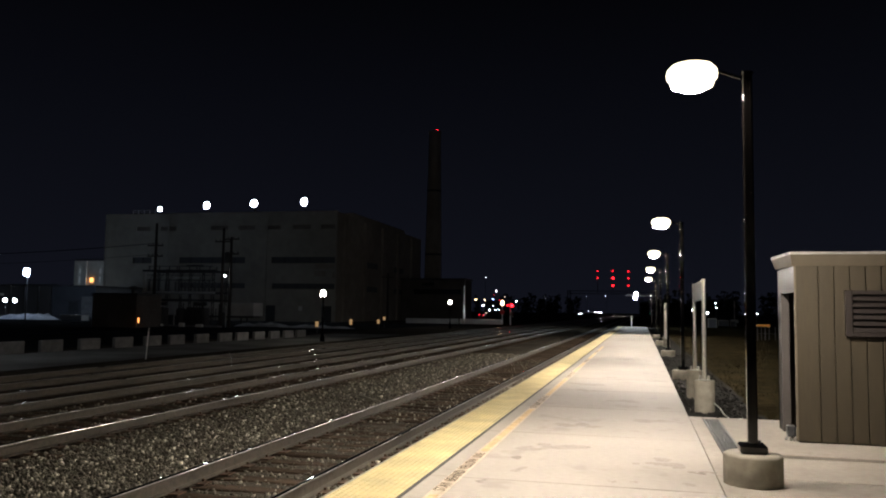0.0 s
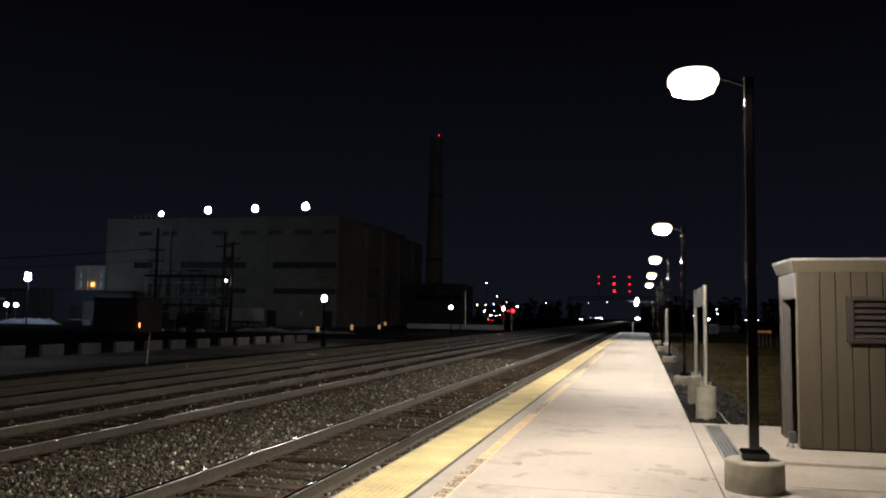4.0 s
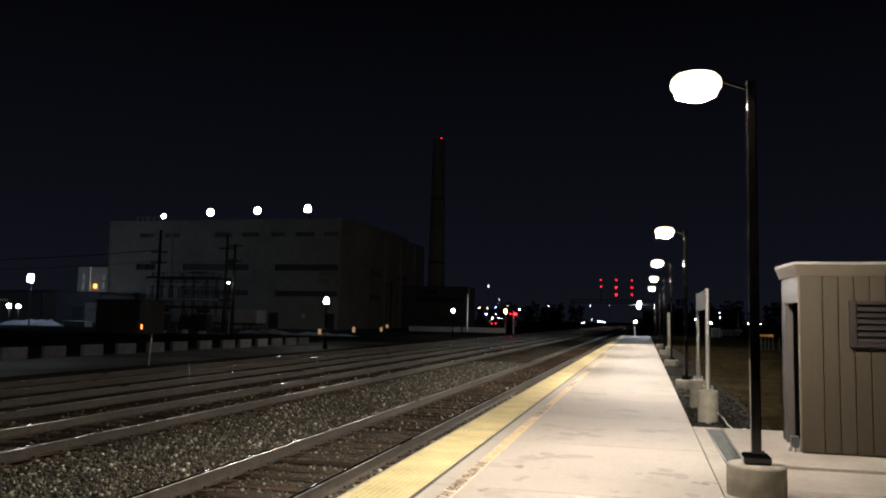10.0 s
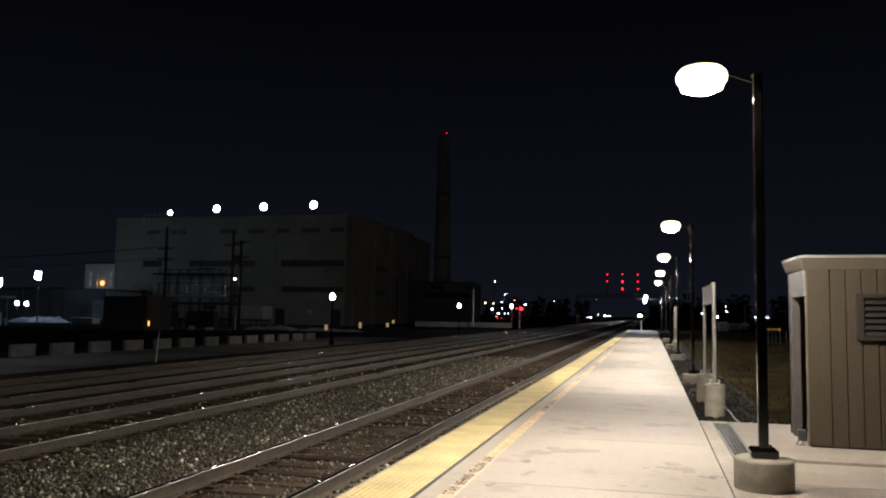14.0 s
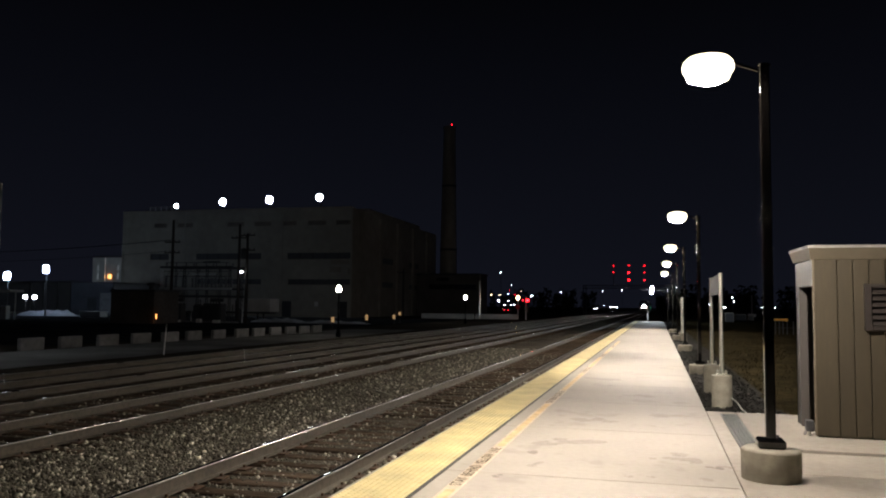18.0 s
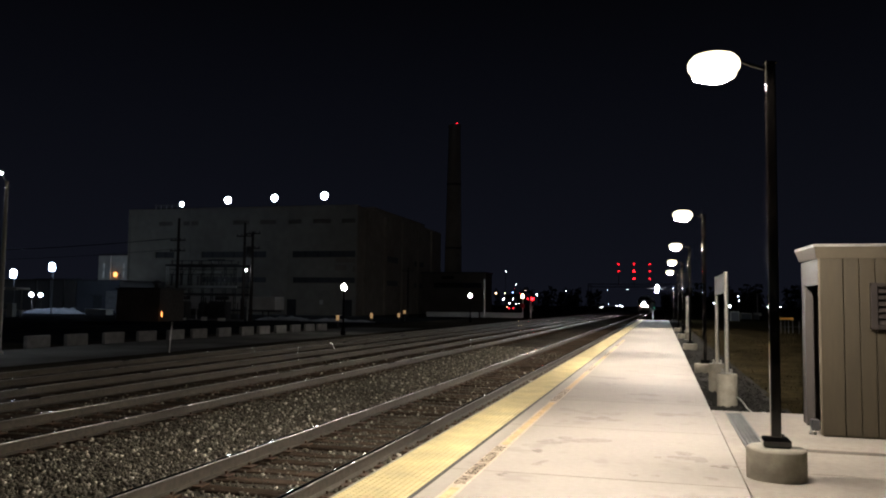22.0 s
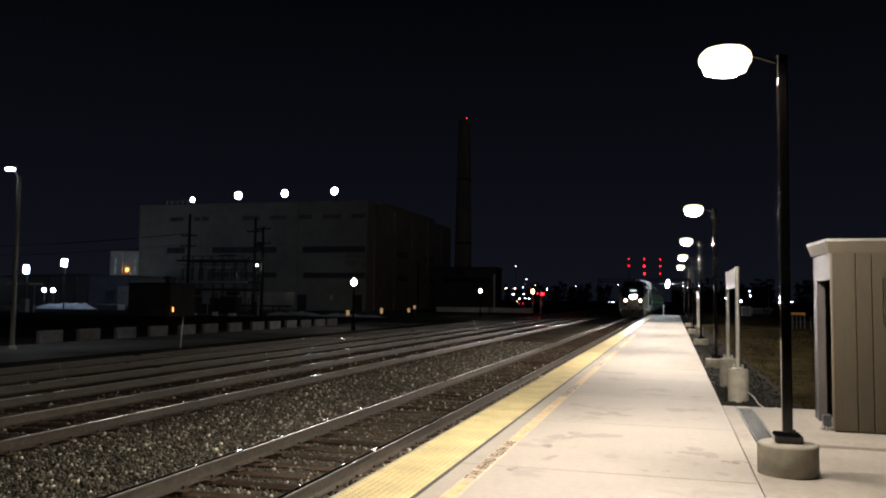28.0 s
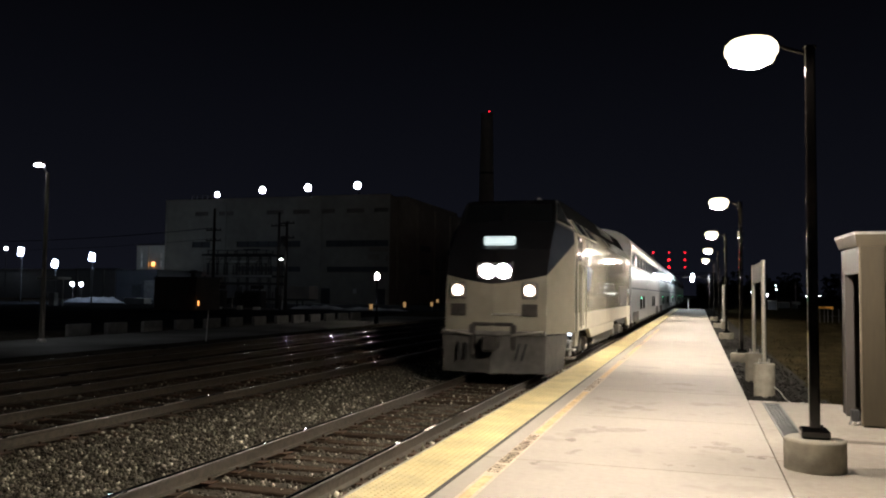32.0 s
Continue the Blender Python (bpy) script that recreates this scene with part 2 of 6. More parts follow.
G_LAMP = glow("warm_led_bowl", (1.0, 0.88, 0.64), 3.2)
G_NADIR = glow("warm_led_cap", (1.0, 0.88, 0.77), 380)
G_PLATE = glow("warm_led_plate", (1.0, 0.905, 0.80), 15300)
M_LOT = mat("black_asphalt", (0.03, 0.03, 0.032), 0.9, vary=0.25, scale=30, stain=0.4, stain_scale=0.3, bump=0.4, bump_scale=40)
M_GRATE = mat("drain_grate_steel", (0.14, 0.145, 0.14), 0.5, 0.5, vary=0.2, bump=0.0)
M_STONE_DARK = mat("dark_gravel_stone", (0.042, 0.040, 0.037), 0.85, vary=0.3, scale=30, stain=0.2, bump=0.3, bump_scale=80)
M_PLAINGREY = mat("dull_grey_wall", (0.08, 0.083, 0.092), 0.8, vary=0.1, scale=1, stain=0.2, stain_scale=0.2, bump=0.1)
M_PANE = glass("dull_dark_pane", (0.10, 0.105, 0.11), 0.5)
M_PANE.node_tree.nodes["Principled BSDF"].inputs["Specular IOR Level"].default_value = 0.15
M_PILOT = mat("soiled_pilot_steel", (0.095, 0.09, 0.08), 0.6, 0.1, vary=0.3, scale=5, stain=0.4, stain_scale=1.5, bump=0.1, own=True)
G_COOL = glow("cool_led", (0.80, 0.92, 1.0), 800)
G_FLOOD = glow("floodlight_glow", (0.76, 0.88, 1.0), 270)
G_YARD = glow("yard_floodlight_glow", (0.52, 0.70, 1.0), 88)
G_GLOBE = glow("globe_glow", (1.0, 0.93, 0.82), 135)
G_STREET = glow("street_led_glow", (0.86, 0.92, 1.0), 300)
G_RED = glow("red_signal_glow", (1.0, 0.008, 0.022), 9)
G_REDHOT = glow("bright_red_signal_glow", (1.0, 0.007, 0.014), 18)
G_AMBER = glow("amber_glow", (1.0, 0.36, 0.09), 4)
G_AMBERDIM = glow("dim_amber_glow", (1.0, 0.55, 0.25), 1.2)
G_DIMWINDOW = glow("dim_window_glow", (0.75, 0.9, 1.0), 0.09)
G_WARMFAR = glow("far_warm_glow", (1.0, 0.66, 0.34), 16)
G_WHITEFAR = glow("far_white_glow", (0.85, 0.93, 1.0), 34)
G_BLUEFAR = glow("far_blue_glow", (0.30, 0.45, 1.0), 16)
G_POST = glow("amber_marker_glow", (1.0, 0.58, 0.24), 0.32)
G_YARDLAMP = glow("yard_lamp_glow", (0.8, 0.9, 1.0), 110)
M_SWOOSH.node_tree.nodes["Principled BSDF"].inputs["Specular IOR Level"].default_value = 0.0
for dull in (M_ROOF, M_GRASS, M_GRAVEL, M_SOIL, M_LOT, M_ASPHALT, M_BALLAST, M_STONE_DARK, M_TIE, M_LEAF):
    dull.node_tree.nodes["Principled BSDF"].inputs["Specular IOR Level"].default_value = 0.0
G_POLELAMP = glow("pole_lamp_glow", (0.85, 0.93, 1.0), 60)
M_BARREL = mat("beam_narrowing_barrel", (0.08, 0.078, 0.075), 0.5, 0.0, vary=0.05, bump=0.0, own=True)
G_GREEN = glow("green_marker_glow", (0.05, 1.0, 0.45), 6)
G_HEAD = glow("headlight_glow", (1.0, 0.91, 0.88), 22000)
G_DITCH = glow("ditch_light_glow", (1.0, 0.80, 0.66), 26)
G_STEP = glow("step_light_glow", (0.62, 0.78, 1.0), 7)
G_BOARD = glow("number_board_glow", (0.74, 0.95, 1.0), 0.85)


# ---- mesh tools ----
class Shape:
    """Collects solids into one mesh."""

    def __init__(self):
        self.v, self.f, self.m = [], [], []

    def add(self, verts, faces, slot=0):
        k = len(self.v)
        self.v += [tuple(p) for p in verts]
        self.f += [tuple(k + i for i in q) for q in faces]
        self.m += [slot] * len(faces)
        return self

    def box(self, x0, x1, y0, y1, z0, z1, slot=0):
        v = [(x, y, z) for z in (z0, z1) for y in (y0, y1) for x in (x0, x1)]
        return self.add(v, [(0, 2, 3, 1), (4, 5, 7, 6), (0, 1, 5, 4), (2, 6, 7, 3), (0, 4, 6, 2), (1, 3, 7, 5)], slot)

    def cbox(self, x0, x1, y0, y1, z0, z1, c=0.01, slot=0):
        """A box with its edges cut off."""
        v, idx = [], {}
        for sx in (0, 1):
            for sy in (0, 1):
                for sz in (0, 1):
                    p = ((x0, x1)[sx], (y0, y1)[sy], (z0, z1)[sz])
                    d = tuple((1, -1)[s] * c for s in (sx, sy, sz))
                    for a in range(3):
                        idx[sx, sy, sz, a] = len(v)
                        v.append(tuple(p[i] + (0 if i == a else d[i]) for i in range(3)))
        f = []
        for a in range(3):
            b, g = (a + 1) % 3, (a + 2) % 3
            for s in (0, 1):
                ring = []
                for (p, q) in ((0, 0), (1, 0), (1, 1), (0, 1)):
                    k = [0, 0, 0]
                    k[a], k[b], k[g] = s, p, q
                    ring.append(idx[(*k, a)])
                f.append(tuple(ring if s else ring[::-1]))
            for p in (0, 1):
                for q in (0, 1):
                    k0, k1 = [0, 0, 0], [0, 0, 0]
                    k0[a], k1[a] = 0, 1
                    k0[b] = k1[b] = p
                    k0[g] = k1[g] = q
                    ring = [idx[(*k0, b)], idx[(*k1, b)], idx[(*k1, g)], idx[(*k0, g)]]
                    f.append(tuple(ring if p == q else ring[::-1]))
        for sx in (0, 1):
            for sy in (0, 1):
                for sz in (0, 1):
                    r = [idx[sx, sy, sz, a] for a in range(3)]
                    f.append(tuple(r if (sx + sy + sz) % 2 else r[::-1]))
        return self.add(v, f, slot)

    def tube(self, p0, p1, r0, r1=None, n=12, slot=0, caps=True):
        r1 = r0 if r1 is None else r1
        p0, p1 = Vector(p0), Vector(p1)
        w = (p1 - p0).normalized()
        u = w.orthogonal().normalized()
        t = w.cross(u)
        v = [p + (u * math.cos(2 * math.pi * i / n) + t * math.sin(2 * math.pi * i / n)) * r for p, r in ((p0, r0), (p1, r1)) for i in range(n)]
        f = [(i, (i + 1) % n, n + (i + 1) % n, n + i) for i in range(n)]
        if caps:
            f += [tuple(range(n - 1, -1, -1)), tuple(range(n, 2 * n))]
        return self.add(v, f, slot)

    def lathe(self, outline, n=24, at=(0, 0, 0), slot=0):
        """Turns (radius, height) pairs round the vertical."""
        v, f = [], []
        for r, z in outline:
            v += [(at[0] + r * math.cos(2 * math.pi * i / n), at[1] + r * math.sin(2 * math.pi * i / n), at[2] + z) for i in range(n)]
        for k in range(len(outline) - 1):
            f += [(k * n + i, k * n + (i + 1) % n, (k + 1) * n + (i + 1) % n, (k + 1) * n + i) for i in range(n)]
        f += [tuple(range(n - 1, -1, -1)), tuple((len(outline) - 1) * n + i for i in range(n))]
        return self.add(v, f, slot)

    def sphere(self, c, r, n=12, k=8, slot=0, squash=(1, 1, 1)):
        v, f = [], []
        for j in range(k + 1):
            a = math.pi * (j + 0.02 * (j == 0) - 0.02 * (j == k)) / k
            v += [(c[0] + r * squash[0] * math.sin(a) * math.cos(2 * math.pi * i / n), c[1] + r * squash[1] * math.sin(a) * math.sin(2 * math.pi * i / n),
                   c[2] + r * squash[2] * math.cos(a)) for i in range(n)]
        for j in range(k):
            f += [(j * n + i, (j + 1) * n + i, (j + 1) * n + (i + 1) % n, j * n + (i + 1) % n) for i in range(n)]
        return self.add(v, f, slot)

    def extrude_y(self, outline, y0, y1, slot=0):
        """A closed (x, z) outline, drawn along y."""
        n = len(outline)
        v = [(x, y, z) for y in (y0, y1) for x, z in outline]
        f = [(i, (i + 1) % n, n + (i + 1) % n, n + i) for i in range(n)] + [tuple(range(n - 1, -1, -1)), tuple(range(n, 2 * n))]
        return self.add(v, f, slot)

    def mesh(self, name, mats, smooth=False):
        me = bpy.data.meshes.new(name)
        me.from_pydata(self.v, [], self.f)
        for m in (mats if isinstance(mats, (list, tuple)) else [mats]):
            me.materials.append(m)
        if any(self.m):
            me.polygons.foreach_set("material_index", self.m)
        bm = bmesh.new()
        bm.from_mesh(me)
        bmesh.ops.recalc_face_normals(bm, faces=bm.faces)
        bm.to_mesh(me)
        bm.free()
        if smooth:
            me.polygons.foreach_set("use_smooth", [True] * len(me.polygons))
            me.set_sharp_from_angle(angle=radians(40))
        me.update()
        return me


def thing(name, m=None, label="", category="", group="", kind=""):
    """An Empty at the base of a thing."""
    ob = new(name)
    ob.empty_display_size = 0.2
    if m is not None:
        ob.matrix_basis = m
    return tagged(ob, label, category, group, kind)


def part(name, shape, material, parent, label="", smooth=False, m=None):
    me = shape.mesh(name, material, smooth) if isinstance(shape, Shape) else shape
    ob = new(name, me)
    ob.parent = parent
    if m is not None:
        ob.matrix_basis = m
    return tagged(ob, label)


def solid(name, shape, material, label, category, kind="", m=None, smooth=False, group=""):
    ob = new(name, shape.mesh(name, material, smooth))
    if m is not None:
        ob.matrix_basis = m
    return tagged(ob, label, category, group, kind)

# ---- the large structure ----
RAIL_Z = -0.23
TRACKS = (-4.23, -8.88, -12.0, -15.12)
BEND, RADIUS = 480.0, 1100.0


def bend(y):
    """How far the line has swung to the right at y."""
    return max(y - BEND, 0) ** 2 / (2 * RADIUS)


def ground():
    xs = [-3000, -600, -120, -60, -24, -18.0, -17.2, -10, -3.0, -2.5, 0.6, 0.9, 1.4, 4, 10, 30, 120, 600, 3000]
    zs = [-0.42] * 6 + [-0.6] * 3 + [-0.6, -0.6, -0.12] + [-0.12, -0.14, -0.18, -0.3] + [-0.42] * 3
    ys = [-400, -60, -10, 0, 10, 20, 40, 80, 150, 300, 600, 1200, 4000]
    s = Shape()
    n = len(xs)
    s.add([(x, y, z) for y in ys for x, z in zip(xs, zs)], [(j * n + i, j * n + i + 1, (j + 1) * n + i + 1, (j + 1) * n + i) for j in range(len(ys) - 1) for i in range(n - 1)])
    return solid("ground", s, M_SOIL, "dark bare soil stretching to the horizon", "ground", "structure")


ground()


def sheet(name, x0, x1, y0, y1, z, nx, ny, rough, material, label, category):
    s = Shape()
    v = []
    for j in range(ny + 1):
        for i in range(nx + 1):
            x, y = x0 + (x1 - x0) * i / nx, y0 + (y1 - y0) * j / ny
            v.append((x + bend(y), y, z + rough * noise.noise(Vector((x * 1.3, y * 1.3, 3.1))) + rough * 0.5 * noise.noise(Vector((x * 5, y * 5, 1.1)))))
    s.add(v, [(j * (nx + 1) + i, j * (nx + 1) + i + 1, (j + 1) * (nx + 1) + i + 1, (j + 1) * (nx + 1) + i) for j in range(ny) for i in range(nx)])
    return solid(name, s, material, label, category, "structure", smooth=True)


sheet("ballast_bed", -17.4, -2.7, -8, 60, -0.45, 74, 340, 0.03, M_BALLAST, "bed of grey-brown crushed stone ballast under the tracks", "ballast")
sheet("ballast_bed_far", -17.4, -2.7, 60, 700, -0.45, 8, 128, 0.0, M_BALLAST, "bed of crushed stone ballast running into the distance", "ballast")
sheet("access_road", -24.6, -18.6, -20, 62, -0.395, 8, 60, 0.012, M_ASPHALT, "worn grey asphalt access road beside the tracks", "road")
sheet("parking_lot", -100, -26.2, 30, 112, -0.40, 30, 30, 0.02, M_LOT, "dark asphalt yard in front of the plant", "yard")
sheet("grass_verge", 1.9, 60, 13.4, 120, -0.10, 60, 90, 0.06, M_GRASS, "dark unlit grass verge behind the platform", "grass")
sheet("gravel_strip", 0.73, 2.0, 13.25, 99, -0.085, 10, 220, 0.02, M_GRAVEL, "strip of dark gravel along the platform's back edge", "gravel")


# tracks
def rail_outline():
    """Half a flat-bottomed rail, foot to crown, mirrored."""
    h = [(0.07, -0.17), (0.07, -0.160), (0.012, -0.142), (0.010, -0.050), (0.036, -0.040), (0.037, -0.014), (0.031, -0.005), (0.018, -0.0012), (0.006, 0.0)]
    return h, [(-x, z) for x, z in h[::-1]]


def rail_mesh(cx):
    a, b = rail_outline()
    ring = a + b
    n = len(ring)
    ys = [-15, 5, 30, 80, 200, 480] + [490 + 15 * i for i in range(14)]
    s = Shape()
    s.v = [(cx + x + bend(y), y, RAIL_Z + z) for y in ys for x, z in ring]
    for j in range(len(ys) - 1):
        for i in range(n):
            k = (i + 1) % n
            s.f.append((j * n + i, j * n + k, (j + 1) * n + k, (j + 1) * n + i))
            s.m.append(1 if 6 <= i <= 11 else 2 if i == 5 else 0)
    return s.mesh("rail", [M_RAIL, M_RAILTOP, M_RAILEDGE], True)


TIE = Shape().cbox(-1.3, 1.3, -0.115, 0.115, -0.17, 0.0, 0.012)
TIE_PLATE = Shape().cbox(-0.18, 0.18, -0.095, 0.095, 0, 0.016, 0.004).box(-0.10, -0.075, -0.06, -0.035, 0.016, 0.045).box(0.075, 0.10, 0.035, 0.06, 0.016, 0.045)
tie_mesh, plate_mesh = TIE.mesh("tie", M_TIE), TIE_PLATE.mesh("tie_plate", M_PLATE)
track_things = []
for i, cx in enumerate(TRACKS):
    tr = thing("track_%d" % (i + 1), pose(0, 0, 0), "standard-gauge railway track on weathered wooden ties", "track", "", "structure")
    track_things.append(tr)
    for side in (-0.75, 0.75):
        part("rail", rail_mesh(cx + side), None, tr, "steel rail with a polished head and rusty web")


# platform
PLAT_L, PLAT_R, PLAT_END = -2.66, 0.72, 98.6
platform = thing("platform", pose(0, 0, 0), "pale concrete low-level station platform with yellow tactile edge", "platform", "", "structure")
part("platform_base", Shape().box(PLAT_L + 0.015, PLAT_R - 0.01, -8, PLAT_END - 0.01, -0.75, -0.03), M_BASE, platform)
part("joint_strip", Shape().box(-2.048, -2.012, -8, PLAT_END, -0.06, -0.004), M_JOINT, platform, "dark sealant joint behind the tactile edge")
part("edge_strip", Shape().cbox(PLAT_L - 0.012, PLAT_L + 0.028, -8, PLAT_END, -0.2, -0.006, 0.006), M_BASE, platform)

pad = thing("pavement", pose(0, 0, 0), "pale concrete pad beside the platform with drain slots", "pavement", "", "structure")
part("pad_base", Shape().box(0.73, 4.6, -8, 13.2, -0.3, -0.07), M_JOINT, pad)
for x0, x1, y0, y1 in ((0.727, 0.912, 8.5, 13.2), (1.158, 4.6, 9.97, 13.2), (1.158, 4.6, 8.5, 9.76), (0.727, 4.6, 3.6, 8.49), (0.727, 4.6, -8, 3.588), (0.918, 1.152, 13.02, 13.2)):
    part("concrete_panel", Shape().cbox(x0, x1, y0, y1, -0.07, 0.0, 0.006), M_PAD, pad)
for s0 in (0.918, 1.132):
    part("drain_frame", Shape().cbox(s0, s0 + 0.02, 8.52, 13.01, -0.05, 0.001, 0.002), M_GRATE, pad)
grate_bar = Shape().box(-0.095, 0.095, -0.006, 0.006, -0.03, -0.002).mesh("grate_bar", M_GRATE)
for i in range(118):
    part("grate_bar", grate_bar, None, pad, m=pose(1.035, 8.56 + i * 0.0375, 0))
for x in (0.985, 1.035, 1.085):
    part("grate_rail", Shape().box(x - 0.006, x + 0.006, 8.53, 13.0, -0.032, -0.004), M_DARKSTEEL, pad)
# floor of the slot painted dark for the shade in it
part("slot_drain", Shape().box(1.16, 4.6, 9.765, 9.965, -0.068, -0.045), M_RECESS_SHADE, pad, "recessed slot drain, its shade painted dark")


# ---- platform lights ----
def round_square(h, r, z0, z1):
    """An upright square tube with rounded corners."""
    ring = []
    for k, (sx, sy) in enumerate(((1, 1), (-1, 1), (-1, -1), (1, -1))):
        arc = [(r * math.cos((k + i / 6) * math.pi / 2), r * math.sin((k + i / 6) * math.pi / 2)) for i in range(7)]
        ring += [(sx * (h - r) + x, sy * (h - r) + y) for x, y in arc]
        ex, ey = ((-1, 0), (0, -1), (1, 0), (0, 1))[k]
        ring.append((ring[-1][0] + ex * 0.002, ring[-1][1] + ey * 0.002))
        fx, fy = ((0, -1), (1, 0), (0, 1), (-1, 0))[k]
        ring.insert(len(ring) - 8, (ring[-8][0] + fx * 0.002, ring[-8][1] + fy * 0.002))
    n = len(ring)
    return Shape().add([(x, y, z) for z in (z0, z1) for x, y in ring], [(i, (i + 1) % n, n + (i + 1) % n, n + i) for i in range(n)])


# rim added to cut off the light thrown sideways
skirt = Shape()
for j, (r, z) in enumerate(((0.219, 3.929), (0.214, 3.905), (0.198, 3.873), (0.193, 3.872), (0.205, 3.90), (0.209, 3.924))):
    # the rim rises along the platform, so that more light is thrown that way
    skirt.v += [(r * math.cos(i * math.pi / 18), r * math.sin(i * math.pi / 18), z + (0.020 * math.sin(i * math.pi / 18) ** 4 if j in (2, 3) else 0)) for i in range(36)]
    if j:
        for i in range(36):
            skirt.f.append((36 * j - 36 + i, 36 * j - 36 + (i + 1) % 36, 36 * j + (i + 1) % 36, 36 * j + i))
            skirt.m.append(0)
skirt = skirt.mesh("lamp_skirt", G_LAMP, True)


def arc_band(outline, a0, a1, n):
    """Part of a turned band, from a0 to a1 degrees round the vertical."""
    s = Shape()
    for r, z in outline:
        s.v += [(r * math.cos(radians(a0 + (a1 - a0) * i / n)), r * math.sin(radians(a0 + (a1 - a0) * i / n)), z) for i in range(n + 1)]
    for k in range(len(outline) - 1):
        s.f += [(k * (n + 1) + i, k * (n + 1) + i + 1, (k + 1) * (n + 1) + i + 1, (k + 1) * (n + 1) + i) for i in range(n)]
    s.m = [0] * len(s.f)
    return s


BAND = [(0.151, -0.050), (0.156, -0.020), (0.16, 0.02)]
led_mesh = arc_band(BAND, 63, 297, 24).mesh("led_band", G_PLATE, True)
back_mesh = arc_band(BAND, -63, 63, 14).mesh("back_band", G_LAMP, True)


def platform_light(x, y, base_z, ground_z):
    ob = thing("platform_light", pose(x, y, 0), "dark bronze light pole with a glowing warm head, concrete base", "light pole", "platform light poles")
    r = 0.27
    part("concrete_base", Shape().lathe([(r, ground_z - 0.3), (r, base_z - 0.03), (r - 0.008, base_z - 0.012), (r - 0.03, base_z)], 36), M_BASE, ob, "round cast concrete base", True)
    part("base_cover", Shape().cbox(-0.125, 0.125, -0.125, 0.125, base_z, base_z + 0.085, 0.018), M_POLE, ob)
    part("bolt", Shape().tube((0.075, 0.10, base_z + 0.085), (0.075, 0.10, base_z + 0.105), 0.014, n=6), M_DARKSTEEL, ob)
    part("pole", round_square(0.046, 0.014, base_z + 0.08, 3.98), M_POLE, ob, smooth=True)
    part("pole_cap", Shape().lathe([(0.062, 3.98), (0.062, 3.99), (0.04, 4.0)], 20), M_POLE, ob)
    part("arm", Shape().tube((-0.05, 0, 3.93), (-0.30, 0, 4.03), 0.017, n=10), M_POLE, ob)
    part("head_housing", Shape().lathe([(0.09, 4.11), (0.10, 4.115), (0.08, 4.13), (0.03, 4.135)], 28, (-0.52, 0, 0)), M_POLE, ob, smooth=True)
    # bowl made larger than the lamp itself, its glare put into the shape
    part("lamp_bowl", Shape().lathe([(0.17, 3.925), (0.2195, 3.93), (0.245, 3.96), (0.25, 4.0), (0.238, 4.045), (0.20, 4.085), (0.14, 4.105), (0.09, 4.11)], 32, (-0.52, 0, 0)), G_LAMP, ob, "glowing warm-white lamp bowl enlarged towards its glare", True)
    part("lamp_skirt", skirt, None, ob, "glowing rim round the optics", m=pose(-0.52, 0, 0))
    part("led_band", led_mesh, None, ob, "bright band of LED optics turned to the platform and tracks", m=pose(-0.53, 0, 3.915, 0, 5, 0))
    part("back_band", back_mesh, None, ob, "dimmer band at the back of the lamp", m=pose(-0.53, 0, 3.915, 0, 5, 0))
    part("nadir_cap", Shape().lathe([(0.150, -0.051), (0.12, -0.070), (0.07, -0.082), (0.01, -0.087)], 20), G_NADIR, ob, "dimmer cap under the lamp", True, m=pose(-0.53, 0, 3.915, 0, 5, 0))
    return ob


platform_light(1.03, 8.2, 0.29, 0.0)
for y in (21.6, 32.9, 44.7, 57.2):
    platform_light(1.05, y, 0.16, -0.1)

# ---- sign frames ----
def sign_frame(x, y0, y1, top, base_top):
    ob = thing("sign_frame", pose(x, y0, 0), "galvanised two-post sign frame on round concrete footings, its panel edge-on", "sign", "platform sign frames")
    for y in (0, y1 - y0):
        f = part("footing", Shape().lathe([(0.168, -0.4), (0.168, base_top - 0.015), (0.155, base_top)], 28, (0, y, 0)), M_BASE, ob, "", True)
        part("post", Shape().tube((0, y, base_top + 0.015), (0, y, top), 0.034, n=16), M_POST, ob, "bright galvanised round post", True)
        part("post_plate", Shape().cbox(-0.09, 0.09, y - 0.09, y + 0.09, base_top, base_top + 0.018, 0.004), M_STEEL, ob)
        for sx in (-0.068, 0.068):
            for sy in (-0.068, 0.068):
                part("anchor_bolt", Shape().tube((sx, y + sy, base_top + 0.018), (sx, y + sy, base_top + 0.075), 0.016, n=6), M_STEEL, ob)
    part("sign_panel", Shape().cbox(-0.022, 0.022, 0.034, y1 - y0 - 0.034, top - 0.36, top - 0.01, 0.006), M_SIGNBACK, ob, "grey panel seen from its edge")
    return ob


sign_frame(1.06, 14.5, 17.0, 2.21, 0.47)
sign_frame(1.28, 43.0, 45.4, 2.16, 0.30)

hose = Shape()
pts = [Vector((1.20, 14.35, 0.10)), Vector((1.26, 14.0, 0.06)), Vector((1.30, 13.7, -0.01)), Vector((1.38, 13.4, -0.06)), Vector((1.50, 13.1, 0.012))]
for a, b in zip(pts, pts[1:]):
    hose.tube(a, b, 0.010, n=8)
solid("hose", hose, M_RUBBER, "thin pale conduit drooping from a sign footing to the pad", "conduit", smooth=True)


